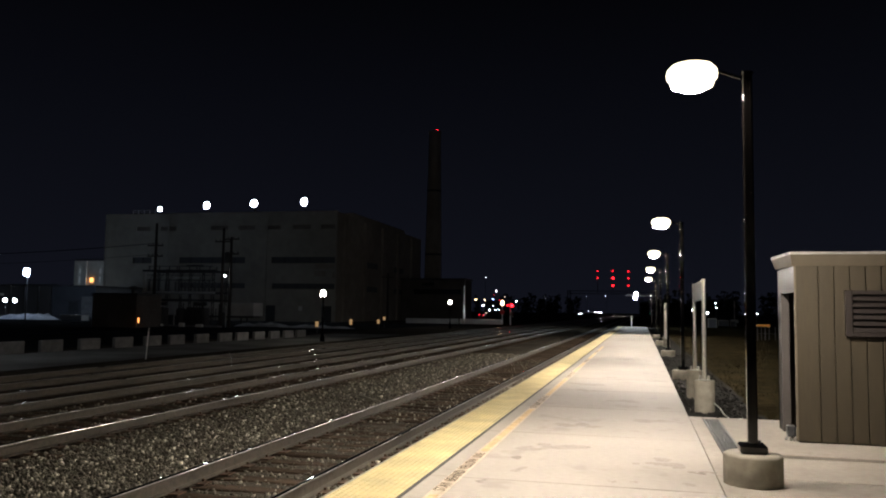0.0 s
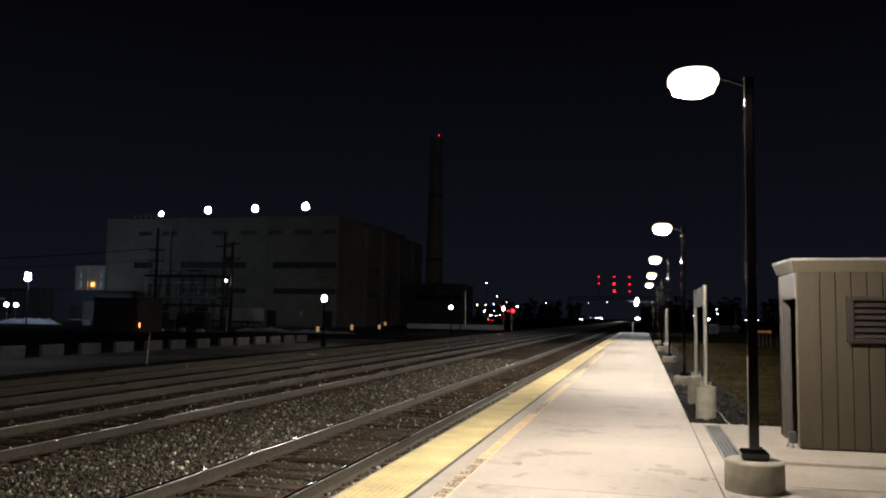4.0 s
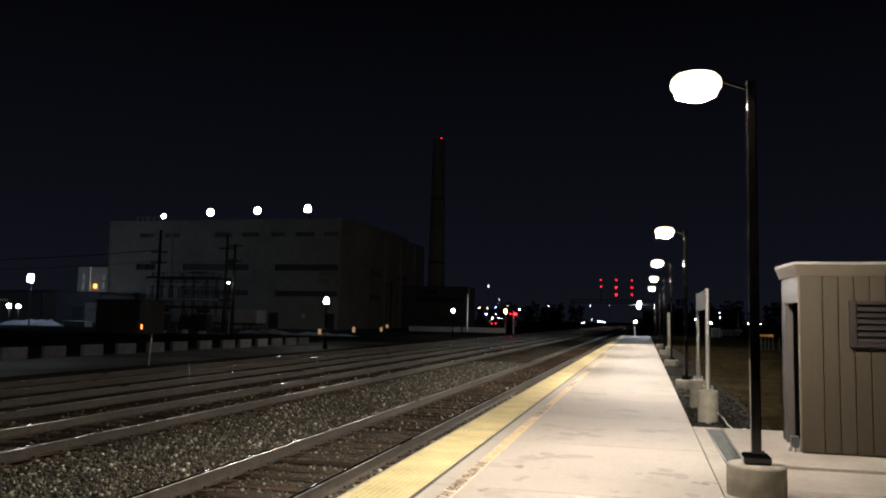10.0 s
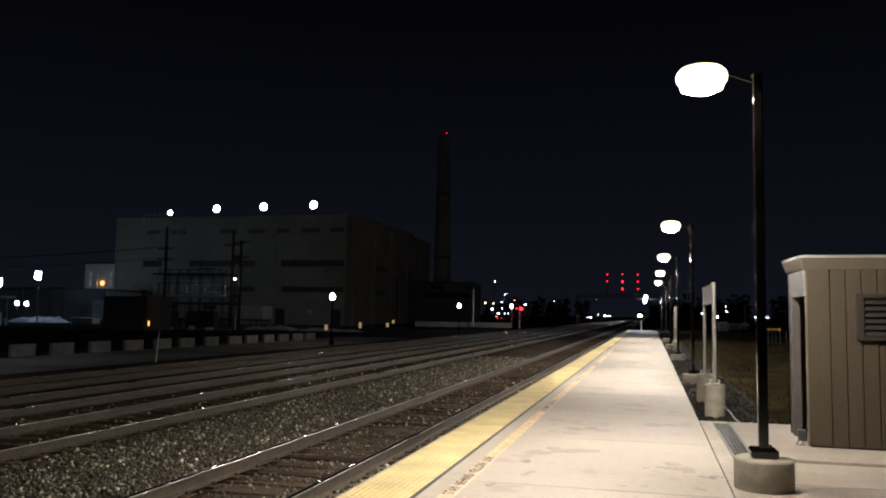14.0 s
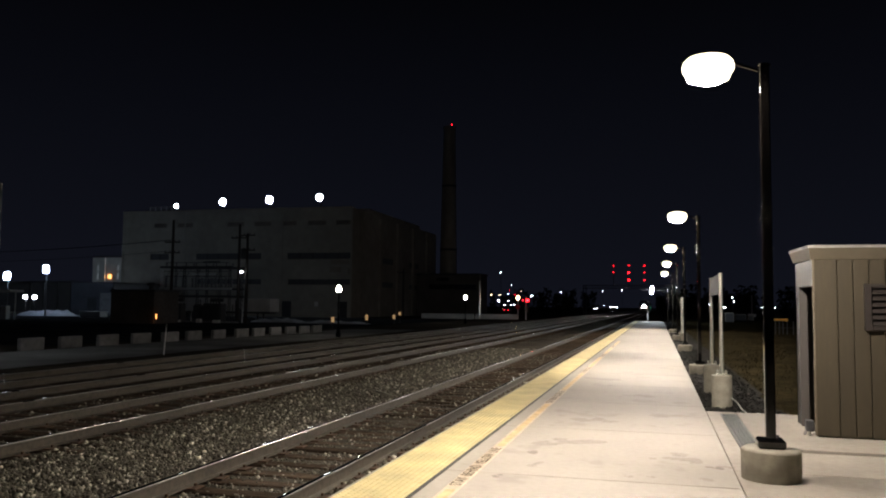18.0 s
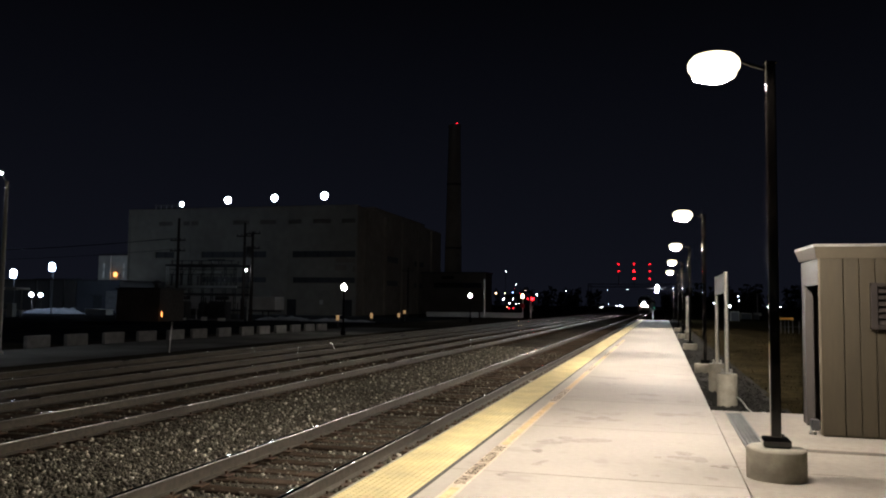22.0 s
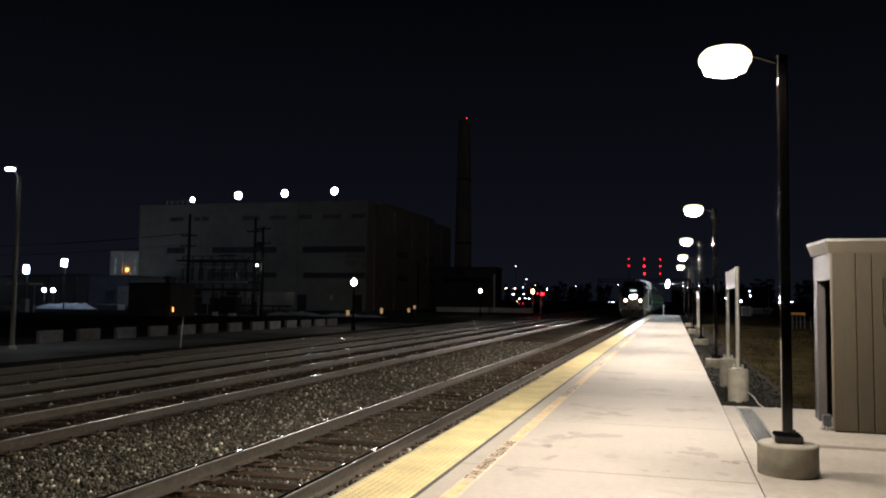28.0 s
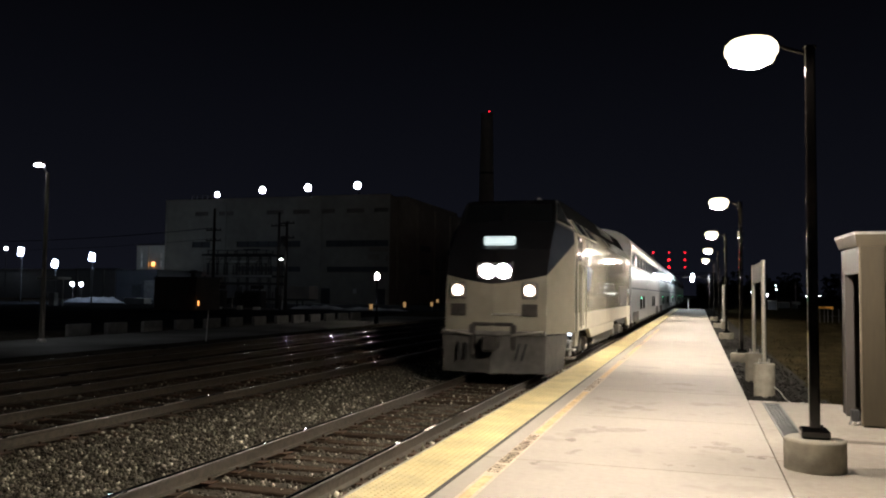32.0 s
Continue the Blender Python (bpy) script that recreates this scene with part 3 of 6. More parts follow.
# ---- shed ----
def shed():
    X0, X1, Y0, Y1, H = 1.92, 4.5, 10.98, 12.35, 2.24
    ob = thing("shed", pose(X0, Y0, 0), "small tan board-sided utility shed with a louvre and open dark doorway", "shed")
    w, d = X1 - X0, Y1 - Y0
    part("front_wall", Shape().box(0.025, w, 0.03, 0.1, 0.0, H), M_SIDING, ob)
    edges = [0.012, 0.283] + [0.283 + 0.183 * k for k in range(1, 12)] + [w]
    for a, b in zip(edges, edges[1:]):
        part("board", Shape().cbox(a, b - 0.011, 0.006, 0.03, 0.02, H, 0.004), M_SIDING, ob)
    part("corner_trim", Shape().cbox(-0.012, 0.011, -0.002, 0.03, 0.02, H, 0.004), M_TRIM, ob, "pale corner edge")
    part("side_wall", Shape().box(0.0, 0.07, 0.98, d, 0.0, H), M_DOORSIDE, ob, "grey-brown door side")
    part("door_header", Shape().box(-0.006, 0.024, 0.012, 0.98, 1.90, H), M_DOORSIDE, ob, "grey-brown door header")
    part("door_jamb", Shape().cbox(-0.016, 0.09, 0.97, 1.03, 0.0, 1.92, 0.006), M_DOORSIDE, ob)
    part("back_wall", Shape().box(0.0, w, d - 0.07, d - 0.001, 0.0, H - 0.01), M_SIDING, ob)
    part("end_wall", Shape().box(w, w + 0.07, 0.03, d, 0.0, H), M_SIDING, ob)
    # dark panel painted as the shade inside the open doorway
    part("doorway_shade", Shape().cbox(0.30, 0.34, 0.10, 0.95, 0.0, 2.1, 0.004), M_RECESS_SHADE, ob, "dark panel standing in for the shade in the doorway")
    part("floor_slab", Shape().box(0.07, w, 0.1, d - 0.07, 0.0, 0.02), M_BASE, ob)
    part("roof", Shape().add([(-0.07, -0.10, 2.375), (w + 0.2, -0.10, 2.375), (w + 0.2, d + 0.05, 2.40), (-0.07, d + 0.05, 2.40),
                              (-0.07, -0.10, 2.41), (w + 0.2, -0.10, 2.41), (w + 0.2, d + 0.05, 2.44), (-0.07, d + 0.05, 2.44)],
                             [(3, 2, 1, 0), (4, 5, 6, 7), (0, 1, 5, 4), (1, 2, 6, 5), (2, 3, 7, 6), (3, 0, 4, 7)]), M_LOWER, ob, "low sloping grey roof sheet")
    part("front_fascia", Shape().add([(-0.03, 0.0, 2.235), (w + 0.1, 0.0, 2.235), (w + 0.2, -0.095, 2.375), (-0.065, -0.095, 2.375),
                                      (-0.03, 0.06, 2.235), (w + 0.1, 0.06, 2.235), (w + 0.2, 0.0, 2.375), (-0.065, 0.0, 2.375)],
                                     [(0, 1, 2, 3), (7, 6, 5, 4), (0, 4, 5, 1), (3, 2, 6, 7), (0, 3, 7, 4), (1, 5, 6, 2)]), M_TRIM, ob, "pale sloping fascia")
    part("side_fascia", Shape().add([(-0.02, 0.0, 2.235), (-0.066, -0.094, 2.375), (-0.066, d + 0.04, 2.40), (-0.02, d + 0.02, 2.26),
                                     (0.04, 0.0, 2.235), (0.0, -0.09, 2.375), (0.0, d + 0.04, 2.40), (0.04, d + 0.02, 2.26)],
                                    [(0, 1, 2, 3), (7, 6, 5, 4), (0, 3, 7, 4), (1, 5, 6, 2), (0, 4, 5, 1), (3, 2, 6, 7)]), M_TRIM, ob)
    lv = part("louvre", Shape().cbox(0.575, 0.655, -0.06, 0.006, 1.345, 1.925, 0.006).cbox(1.30, 1.38, -0.06, 0.006, 1.345, 1.925, 0.006).box(0.655, 1.30, -0.004, 0.006, 1.40, 1.875)
              .cbox(0.655, 1.30, -0.06, 0.006, 1.875, 1.925, 0.006).cbox(0.655, 1.30, -0.06, 0.006, 1.345, 1.40, 0.006), M_LOUVRE, ob, "dark brown louvred vent")
    slat = Shape().add([(0.655, -0.022, -0.03), (1.30, -0.022, -0.03), (1.30, 0.028, 0.03), (0.655, 0.028, 0.03),
                        (0.655, -0.016, -0.036), (1.30, -0.016, -0.036), (1.30, 0.034, 0.024), (0.655, 0.034, 0.024)],
                       [(0, 1, 2, 3), (7, 6, 5, 4), (0, 4, 5, 1), (3, 2, 6, 7), (0, 3, 7, 4), (1, 5, 6, 2)]).mesh("slat", M_LOUVRE)
    for i in range(6):
        part("slat", slat, None, lv, m=pose(0, -0.034, 1.44 + 0.078 * i))
    return ob


shed()
spigot = thing("hose_bib", pose(1.86, 11.1, 0), "small grey outdoor tap box at the shed's corner", "tap")
part("box", Shape().cbox(-0.05, 0.05, -0.06, 0.06, 0.06, 0.2, 0.012), M_DARKSTEEL, spigot)
part("spout", Shape().tube((-0.03, -0.02, 0.1), (-0.07, -0.05, 0.02), 0.018, n=8), M_LOWER, spigot)
part("stem", Shape().tube((0, 0, 0), (0, 0, 0.06), 0.02, n=8), M_STEEL, spigot)


# ---- end of the platform ----
def end_lamp():
    ob = thing("platform_end_light", pose(1.25, 96.0, 0), "dark pole with a tilted cool-white LED panel", "light pole")
    part("pole", Shape().cbox(-0.08, 0.08, -0.08, 0.08, -0.3, 3.9, 0.015), M_POLE, ob)
    part("arm", Shape().cbox(-3.0, 0.3, -0.05, 0.05, 3.62, 3.72, 0.01), M_DARKSTEEL, ob)
    part("brace", Shape().tube((-0.05, 0, 3.0), (-0.8, 0, 3.62), 0.03, n=8), M_POLE, ob)
    part("led_panel", Shape().cbox(-0.12, 0.12, -0.06, 0.02, -0.40, 0.40, 0.05), G_COOL, ob, "glowing cool-white LED panel", m=pose(-1.82, -0.12, 3.62, 0, 10, 0))
    return ob


end_lamp()
bollard = thing("end_marker", pose(-1.06, 97.6, 0), "thin white marker post at the platform end", "marker post")
part("post", Shape().tube((0, 0, 0), (0, 0, 1.05), 0.05, n=10), M_WHITE, bollard)
part("cap", Shape().cbox(-0.09, 0.09, -0.05, 0.05, 1.05, 1.2, 0.03), M_GREYPANEL, bollard)


# ---- signal bridge ----
def signal_bridge():
    Y = 215.0
    ob = thing("signal_bridge", pose(0, Y, 0), "dark steel railway signal bridge with three stacks of red lights", "railway signal")
    for x in (4.0, -18.6):
        for dx in (-0.35, 0.35):
            for dy in (-0.35, 0.35):
                part("column", Shape().cbox(x + dx - 0.08, x + dx + 0.08, dy - 0.08, dy + 0.08, -0.45, 7.4, 0.01), M_DARKSTEEL, ob)
    for z in (6.6, 7.4):
        for dy in (-0.45, 0.45):
            part("chord", Shape().cbox(-19, 4.4, dy - 0.07, dy + 0.07, z - 0.07, z + 0.07, 0.01), M_DARKSTEEL, ob)
    for i in range(24):
        x = -19 + i * 0.975
        part("lattice_bar", Shape().tube((x, -0.45, 6.6), (x + 0.975, -0.45, 7.4), 0.035, n=6), M_DARKSTEEL, ob)
    for x, zs, hot in ((-11.05, (12.65, 10.85), ()), (-7.1, (12.65, 10.75, 8.8), (1, 2)), (-3.1, (12.6, 10.75, 8.82), ())):
        part("mast", Shape().tube((x, 0.1, 6.6), (x, 0.1, 13.1), 0.09, n=10), M_DARKSTEEL, ob)
        for k, z in enumerate(zs):
            h = part("signal_head", Shape().lathe([(0.48, -0.04), (0.5, 0.0), (0.48, 0.04)], 24), M_NOSE, ob, "round black signal target", m=pose(x, -0.12, z, 90, 0, 0))
            part("lens", Shape().sphere((0, 0, 0.08), 0.21 if k in hot else 0.14, 14, 8, squash=(1, 1, 0.35)), G_REDHOT if k in hot else G_RED, h, "lit red lens")
            part("hood", Shape().tube((0, 0.36, 0.05), (0, 0.36, 0.4), 0.05, n=8), M_NOSE, h)
    return ob


signal_bridge()


# ---- the plant and its yard ----
def four_walls(w, d, h, material, ob):
    for x0, x1, y0, y1 in ((0, w, 0, 0.25), (0, w, d - 0.25, d), (0, 0.25, 0.25, d - 0.25), (w - 0.25, w, 0.25, d - 0.25)):
        part("wall", Shape().box(x0, x1, y0, y1, 0, h), material, ob)


def plant():
    X0, X1, Y0, Y1, H = -87.6, -46.0, 116.0, 165.0, 17.3
    ob = thing("power_plant", pose(X0, Y0, -0.45), "large beige plant building with dark ribbon windows", "industrial building")
    w, d = X1 - X0, Y1 - Y0
    # front wall is assembled round the ribbon windows
    ribbons = [(5.4, 9.0, 9.2, 10.2), (14.1, 26.0, 9.2, 10.2), (30.6, 41.4, 9.2, 10.2), (14.1, 26.1, 5.15, 6.0), (30.8, 41.4, 5.15, 6.0)]
    vents = [(5.9, 8.5), (10.5, 13.4), (19.7, 22.8), (24.6, 27.6), (29.4, 32.1), (34.1, 37.2), (38.9, 41.3)]
    def band(z0, z1, gaps):
        x = 0.0
        for a, b in sorted(gaps) + [(w, w)]:
            if a - x > 0.01:
                part("wall_panel", Shape().box(x, a, 0, 0.4, z0, z1), M_BUILDING, ob)
            x = b
    band(0, 5.15, [])
    band(5.15, 6.0, [(a, b) for a, b, z, _ in ribbons if z < 6])
    band(6.0, 9.2, [])
    band(9.2, 10.2, [(a, b) for a, b, z, _ in ribbons if z > 6])
    band(10.2, 14.6, [])
    band(14.6, 15.3, vents)
    band(15.3, H, [])
    for a, b, z0, z1 in ribbons:
        win = part("window", Shape().box(a, b, 0.3, 0.36, z0, z1), M_PANE, ob, "dark ribbon window")
        n = max(int((b - a) / 1.8), 2)
        for i in range(n + 1):
            x = a + (b - a) * i / n
            part("mullion", Shape().box(max(x - 0.05, a), min(x + 0.05, b), 0.2, 0.3, z0, z1), M_DARKSTEEL, win)
        part("sill", Shape().box(a, b, -0.08, 0.02, z0 - 0.14, z0 - 0.004), M_BASE, win)
    for a, b in vents:
        v = part("vent", Shape().box(a, b, 0.25, 0.33, 14.6, 15.3), M_BUILDING2, ob, "dark roof-level louvre")
        for i in range(4):
            part("blade", Shape().box(a, b, 0.1, 0.24, 14.66 + i * 0.17, 14.7 + i * 0.17), M_DARKSTEEL, v)
    for i in range(8):
        x = 0.02 + i * (w - 0.3) / 7
        if all(not (a - 0.3 < x < b) for a, b, _, _ in ribbons):
            part("pilaster", Shape().box(x, x + 0.25, -0.12, -0.003, 0, H), M_BUILDING, ob)
    # side, back and penthouse take a darker, browner base colour than the front
    part("side_wall", Shape().box(w - 0.4, w, 0.4, d, 0, H), M_BUILDING2, ob, "darker brown side wall")
    part("left_wall", Shape().box(0, 0.4, 0.4, d, 0, H), M_BUILDING, ob)
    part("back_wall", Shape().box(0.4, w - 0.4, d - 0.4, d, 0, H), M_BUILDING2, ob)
    part("roof", Shape().box(0.4, w - 0.4, 0.4, d - 0.4, H - 0.7, H - 0.4), M_DARKSTEEL, ob)
    part("parapet_cap", Shape().cbox(-0.1, w + 0.1, -0.1, 0.5, H, H + 0.15, 0.03), M_BASE, ob)
    part("penthouse", Shape().box(14, w - 1, 10, 40, H - 0.4, H + 1.0), M_BUILDING2, ob)
    for i in range(5):
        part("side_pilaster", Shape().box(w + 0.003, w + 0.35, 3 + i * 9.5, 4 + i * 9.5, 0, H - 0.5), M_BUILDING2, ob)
    for y in (14, 30):
        part("side_window", Shape().box(w + 0.002, w + 0.08, y, y + 6, 9.2, 10.2), M_PANE, ob)
        part("side_window", Shape().box(w + 0.002, w + 0.08, y, y + 6, 5.1, 6.0), M_PANE, ob)
    for x in (29.9, 39.4):
        part("door", Shape().cbox(x, x + 1.6, -0.06, 0.0, 0.02, 2.5, 0.02), M_DARKSTEEL, ob)
    for x0, x1, z0, z1 in ((38.2, 41.3, 8.35, 9.0), (38.0, 39.9, 7.1, 7.95), (41.0, 41.4, 6.85, 7.8)):
        part("wall_louvre", Shape().cbox(x0, x1, -0.05, -0.002, z0, z1, 0.02), M_BUILDING2, ob, "small brown wall louvre")
    part("notice", Shape().cbox(35.5, 36.1, -0.04, -0.002, 1.75, 2.45, 0.01), M_WHITE, ob, "small white notice")
    for i in range(6):
        x = 5.0 + i * 1.05
        part("rail_post", Shape().box(x, x + 0.07, 0.1, 0.17, H + 0.15, H + 0.8), M_WHITE, ob)
    for z in (0.45, 0.75):
        part("roof_rail", Shape().box(5.0, 10.3, 0.1, 0.16, H + z, H + z + 0.06), M_WHITE, ob)
    return ob


plant()
annex = thing("plant_annex", pose(-45.6, 150, -0.45), "low dark brown annex beside the plant", "industrial building")
four_walls(12.8, 6, 8.0, M_BRICK, annex)
part("roof", Shape().cbox(-0.2, 13.0, -0.2, 6.2, 8.0, 8.3, 0.05), M_DARKSTEEL, annex)
part("window", Shape().box(2.5, 12, -0.06, -0.003, 5.2, 6.2), M_WINDOW, annex)
part("window", Shape().box(4.0, 6.5, -0.06, -0.003, 6.9, 7.5), M_WINDOW, annex)

chimney = thing("chimney", pose(-44.0, 168, -0.45), "tall tapered concrete chimney with a red beacon", "chimney")
part("shaft", Shape().lathe([(2.0, 0), (1.75, 15), (1.45, 32), (1.28, 41.0), (1.40, 41.02), (1.40, 41.5), (1.1, 41.5)], 28), M_BUILDING2, chimney, "", True)
for z in (14, 28):
    r = 1.78 - (z - 15) * 0.018
    part("band", Shape().lathe([(r + 0.03, z), (r + 0.06, z + 0.1), (r + 0.06, z + 0.35), (r + 0.02, z + 0.45)], 28), M_DARKSTEEL, chimney)
part("beacon", Shape().sphere((0.75, -0.9, 41.75), 0.10, 10, 8), G_RED, chimney, "lit red obstruction light")

# roof floodlights, each lens drawn as wide as its glare
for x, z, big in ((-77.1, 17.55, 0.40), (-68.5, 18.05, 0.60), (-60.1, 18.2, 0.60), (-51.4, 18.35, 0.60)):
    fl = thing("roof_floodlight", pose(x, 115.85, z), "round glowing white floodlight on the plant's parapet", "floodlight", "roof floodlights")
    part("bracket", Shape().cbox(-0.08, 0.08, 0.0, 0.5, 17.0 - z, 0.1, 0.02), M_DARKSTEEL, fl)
    part("lens", Shape().lathe([(big * 0.97, 0.0), (big * 0.9, 0.04), (big * 0.5, 0.08), (big * 0.1, 0.09)], 20), G_FLOOD, fl, "glowing white lens enlarged to its glare", True, m=pose(0, -0.35, 0.1, 90, 0, 0))
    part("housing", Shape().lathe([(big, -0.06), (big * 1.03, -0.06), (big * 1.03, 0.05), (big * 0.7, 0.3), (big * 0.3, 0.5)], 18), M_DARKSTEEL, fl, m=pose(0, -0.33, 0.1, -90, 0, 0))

# pale building with an orange lamp
pale = thing("pale_annex", pose(-105.5, 131, -0.45), "pale metal-clad block behind the plant with an orange wall lamp", "industrial building")
four_walls(7.4, 10, 10.6, M_PALE, pale)
part("roof", Shape().cbox(-0.15, 7.55, -0.15, 10.2, 10.6, 10.8, 0.03), M_DARKSTEEL, pale)
for x in (1.1, 5.6):
    part("window", Shape().box(x, x + 0.32, -0.06, -0.003, 8.2, 9.1), G_DIMWINDOW, pale, "dimly lit slit window")
    part("window", Shape().box(x, x + 0.32, -0.06, -0.003, 6.4, 7.6), G_DIMWINDOW, pale, "dimly lit slit window")
part("pipe", Shape().tube((2.9, -0.15, 5), (2.9, -0.15, 10.6), 0.12, n=8), M_STEEL, pale)
part("wall_lamp", Shape().cbox(3.7, 4.3, -0.25, -0.003, 6.6, 7.3, 0.05), G_AMBER, pale, "lit orange wall lamp")
low = thing("low_block", pose(-87.0, 103.5, -0.45), "low grey service block with a flat roof", "industrial building")
four_walls(7.6, 12, 4.9, M_PLAINGREY, low)
part("roof", Shape().cbox(-0.2, 7.8, -0.2, 12.2, 4.9, 5.1, 0.04), M_DARKSTEEL, low)
part("door", Shape().box(3.0, 4.6, -0.07, -0.003, 0, 2.6), M_DARKSTEEL, low)
part("door_canopy", Shape().cbox(2.7, 4.9, -0.6, -0.003, 2.7, 2.82, 0.02), M_DARKSTEEL, low)
part("pale_panel", Shape().cbox(5.2, 7.3, -0.05, -0.003, 0.3, 3.4, 0.02), M_LOWER, low, "pale roller shutter")
part("vent_pipe", Shape().tube((6.9, 0.6, 5.1), (6.9, 0.6, 6.0), 0.12, n=10), M_STEEL, low)
part("pipe_rack", Shape().cbox(-9, -0.05, 1, 1.3, 5.0, 5.3, 0.03), M_DARKSTEEL, low)
for i in range(4):
    part("rack_leg", Shape().box(-8.8 + i * 2.6, -8.6 + i * 2.6, 1.02, 1.28, 0, 5.0), M_DARKSTEEL, low)
long_shed = thing("long_warehouse", pose(-150, 128, -0.45), "long low dim warehouse at the yard's edge", "warehouse")
four_walls(42, 20, 5.6, M_PLAINGREY, long_shed)
part("roof", Shape().cbox(-0.3, 42.3, -0.3, 20.3, 5.6, 5.9, 0.05), M_DARKSTEEL, long_shed)

hut = thing("brick_hut", pose(-50.6, 65.6, -0.42), "dark brick equipment hut with a roof vent", "hut")
four_walls(4.75, 4, 3.05, M_BRICK, hut)
part("roof", Shape().cbox(-0.15, 4.9, -0.15, 4.15, 3.05, 3.25, 0.03), M_DARKSTEEL, hut)
part("roof_vent", Shape().lathe([(0.22, 3.25), (0.22, 3.6), (0.45, 3.65), (0.45, 3.85), (0.2, 3.95)], 16, (3.7, 1.0, 0)), M_DARKSTEEL, hut)
part("marker_lamp", Shape().cbox(5.10, 5.17, -0.2, -0.1, 0.5, 0.95, 0.015), G_AMBER, hut, "small lit amber marker")
part("marker_stem", Shape().box(5.11, 5.16, -0.17, -0.13, 0, 0.4), M_DARKSTEEL, hut)


def substation():
    ob = thing("substation", pose(-51.7, 75.2, -0.42), "open steel lattice electrical substation with rows of insulators", "substation")
    W = 8.2
    for x in (0, 2.75, 5.5, W):
        for y in (0, 2.6):
            # front left column in brighter steel, standing in for lamplight on it
            front = x == 0 and y == 0
            for dx in (-0.11, 0.11):
                part("column_leg", Shape().box(x + dx - 0.035, x + dx + 0.035, y - 0.035, y + 0.035, 0, 6.0), M_STEEL if front else M_DARKSTEEL, ob)
            for k in range(9):
                a, b = (-0.11, 0.11) if k % 2 else (0.11, -0.11)
                part("lacing", Shape().tube((x + a, y, 0.3 + k * 0.62), (x + b, y, 0.92 + k * 0.62), 0.018, n=5), M_STEEL if front else M_DARKSTEEL, ob)
    # the front middle beam is brighter too, its lamplit look put into the steel
    for z in (2.75, 3.55, 5.85):
        for y in (0, 2.6):
            part("beam", Shape().cbox(-0.25, W + 0.25, y - 0.08, y + 0.08, z - 0.11, z + 0.11, 0.02), M_STEEL if z == 3.55 and y == 0 else M_DARKSTEEL, ob)
    for x in (0, 2.75, 5.5, W):
        for z in (3.55, 5.85):
            part("cross_beam", Shape().box(x - 0.05, x + 0.05, 0.07, 2.53, z - 0.06, z + 0.06), M_DARKSTEEL, ob)
    ins = Shape().lathe([(r, k * 0.17 + z) for k in range(7) for r, z in ((0.08, 0.0), (0.22, 0.05), (0.08, 0.12))], 10).mesh("insulator", M_CERAMIC)
    post = Shape().lathe([(0.05, 0), (0.05, 0.25), (0.13, 0.28), (0.06, 0.34), (0.14, 0.38), (0.05, 0.45)], 10).mesh("post_insulator", M_CERAMIC)
    for i in range(7):
        x = 0.55 + i * 1.2
        part("insulator", ins, None, ob, m=pose(x, 0.0, 3.64))
        part("insulator", ins, None, ob, m=pose(x + 0.35, 2.6, 3.64))
        part("post_insulator", post, None, ob, m=pose(x, 0.0, 5.94))
        if i % 2:
            part("post_insulator", post, None, ob, m=pose(x + 0.5, 2.6, 5.94))
        part("drop_lead", Shape().tube((x, 0.0, 4.85), (x + 0.25, 0.7, 5.75), 0.025, n=5), M_DARKSTEEL, ob)
        part("switch_blade", Shape().box(x - 0.03, x + 0.03, -0.35, 0.35, 4.84, 4.9), M_DARKSTEEL, ob)
        part("fuse_tube", Shape().tube((x + 0.28, -0.1, 2.83), (x + 0.34, -0.35, 3.42), 0.035, n=6), M_CERAMIC, ob)
    for z, x0, x1, m in ((4.86, 0.2, W - 0.1, M_DARKSTEEL), (5.12, 3.3, 6.4, M_STEEL), (5.42, -0.1, W, M_DARKSTEEL), (6.36, 0.4, W - 0.4, M_DARKSTEEL)):
        part("bus_bar", Shape().tube((x0, 0.5, z), (x1, 0.5, z), 0.035, n=6), m, ob)
    part("beam_bracket", Shape().box(4.2, 6.2, 1.2, 1.3, 6.35, 6.55), M_DARKSTEEL, ob)
    bushing = Shape().lathe([(r, k * 0.11 + z) for k in range(5) for r, z in ((0.05, 0.0), (0.10, 0.03), (0.05, 0.08))], 8).mesh("bushing", M_CERAMIC)
    for x, w in ((2.4, 0.85), (7.0, 1.05)):
        tf = part("transformer", Shape().cbox(x - w, x + w, -1.4, -0.2, 0.1, 2.0, 0.08), M_DARKSTEEL, ob, "dark oil transformer")
        for i in range(8):
            fx = x - w + 0.1 + i * (2 * w - 0.28) / 7
            part("cooling_fin", Shape().box(fx, fx + 0.07, -1.6, -1.4, 0.3, 1.8), M_DARKSTEEL, tf)
        for i in range(4):
            part("bushing", bushing, None, tf, m=pose(x - 0.5 + i * 0.34, -0.8, 2.0))
        part("conservator", Shape().tube((x - w * 0.7, -0.4, 2.35), (x + w * 0.7, -0.4, 2.35), 0.2, n=14), M_DARKSTEEL, tf, smooth=True)
    breaker = part("breaker_tank", Shape().lathe([(0.42, 0.4), (0.5, 0.5), (0.5, 1.7), (0.35, 1.9)], 18, (4.9, -0.6, 0)), M_DARKSTEEL, ob, "dark round breaker tank", True)
    for dx in (-0.25, 0.0, 0.25):
        part("bushing", bushing, None, breaker, m=pose(4.9 + dx, -0.6, 1.9))
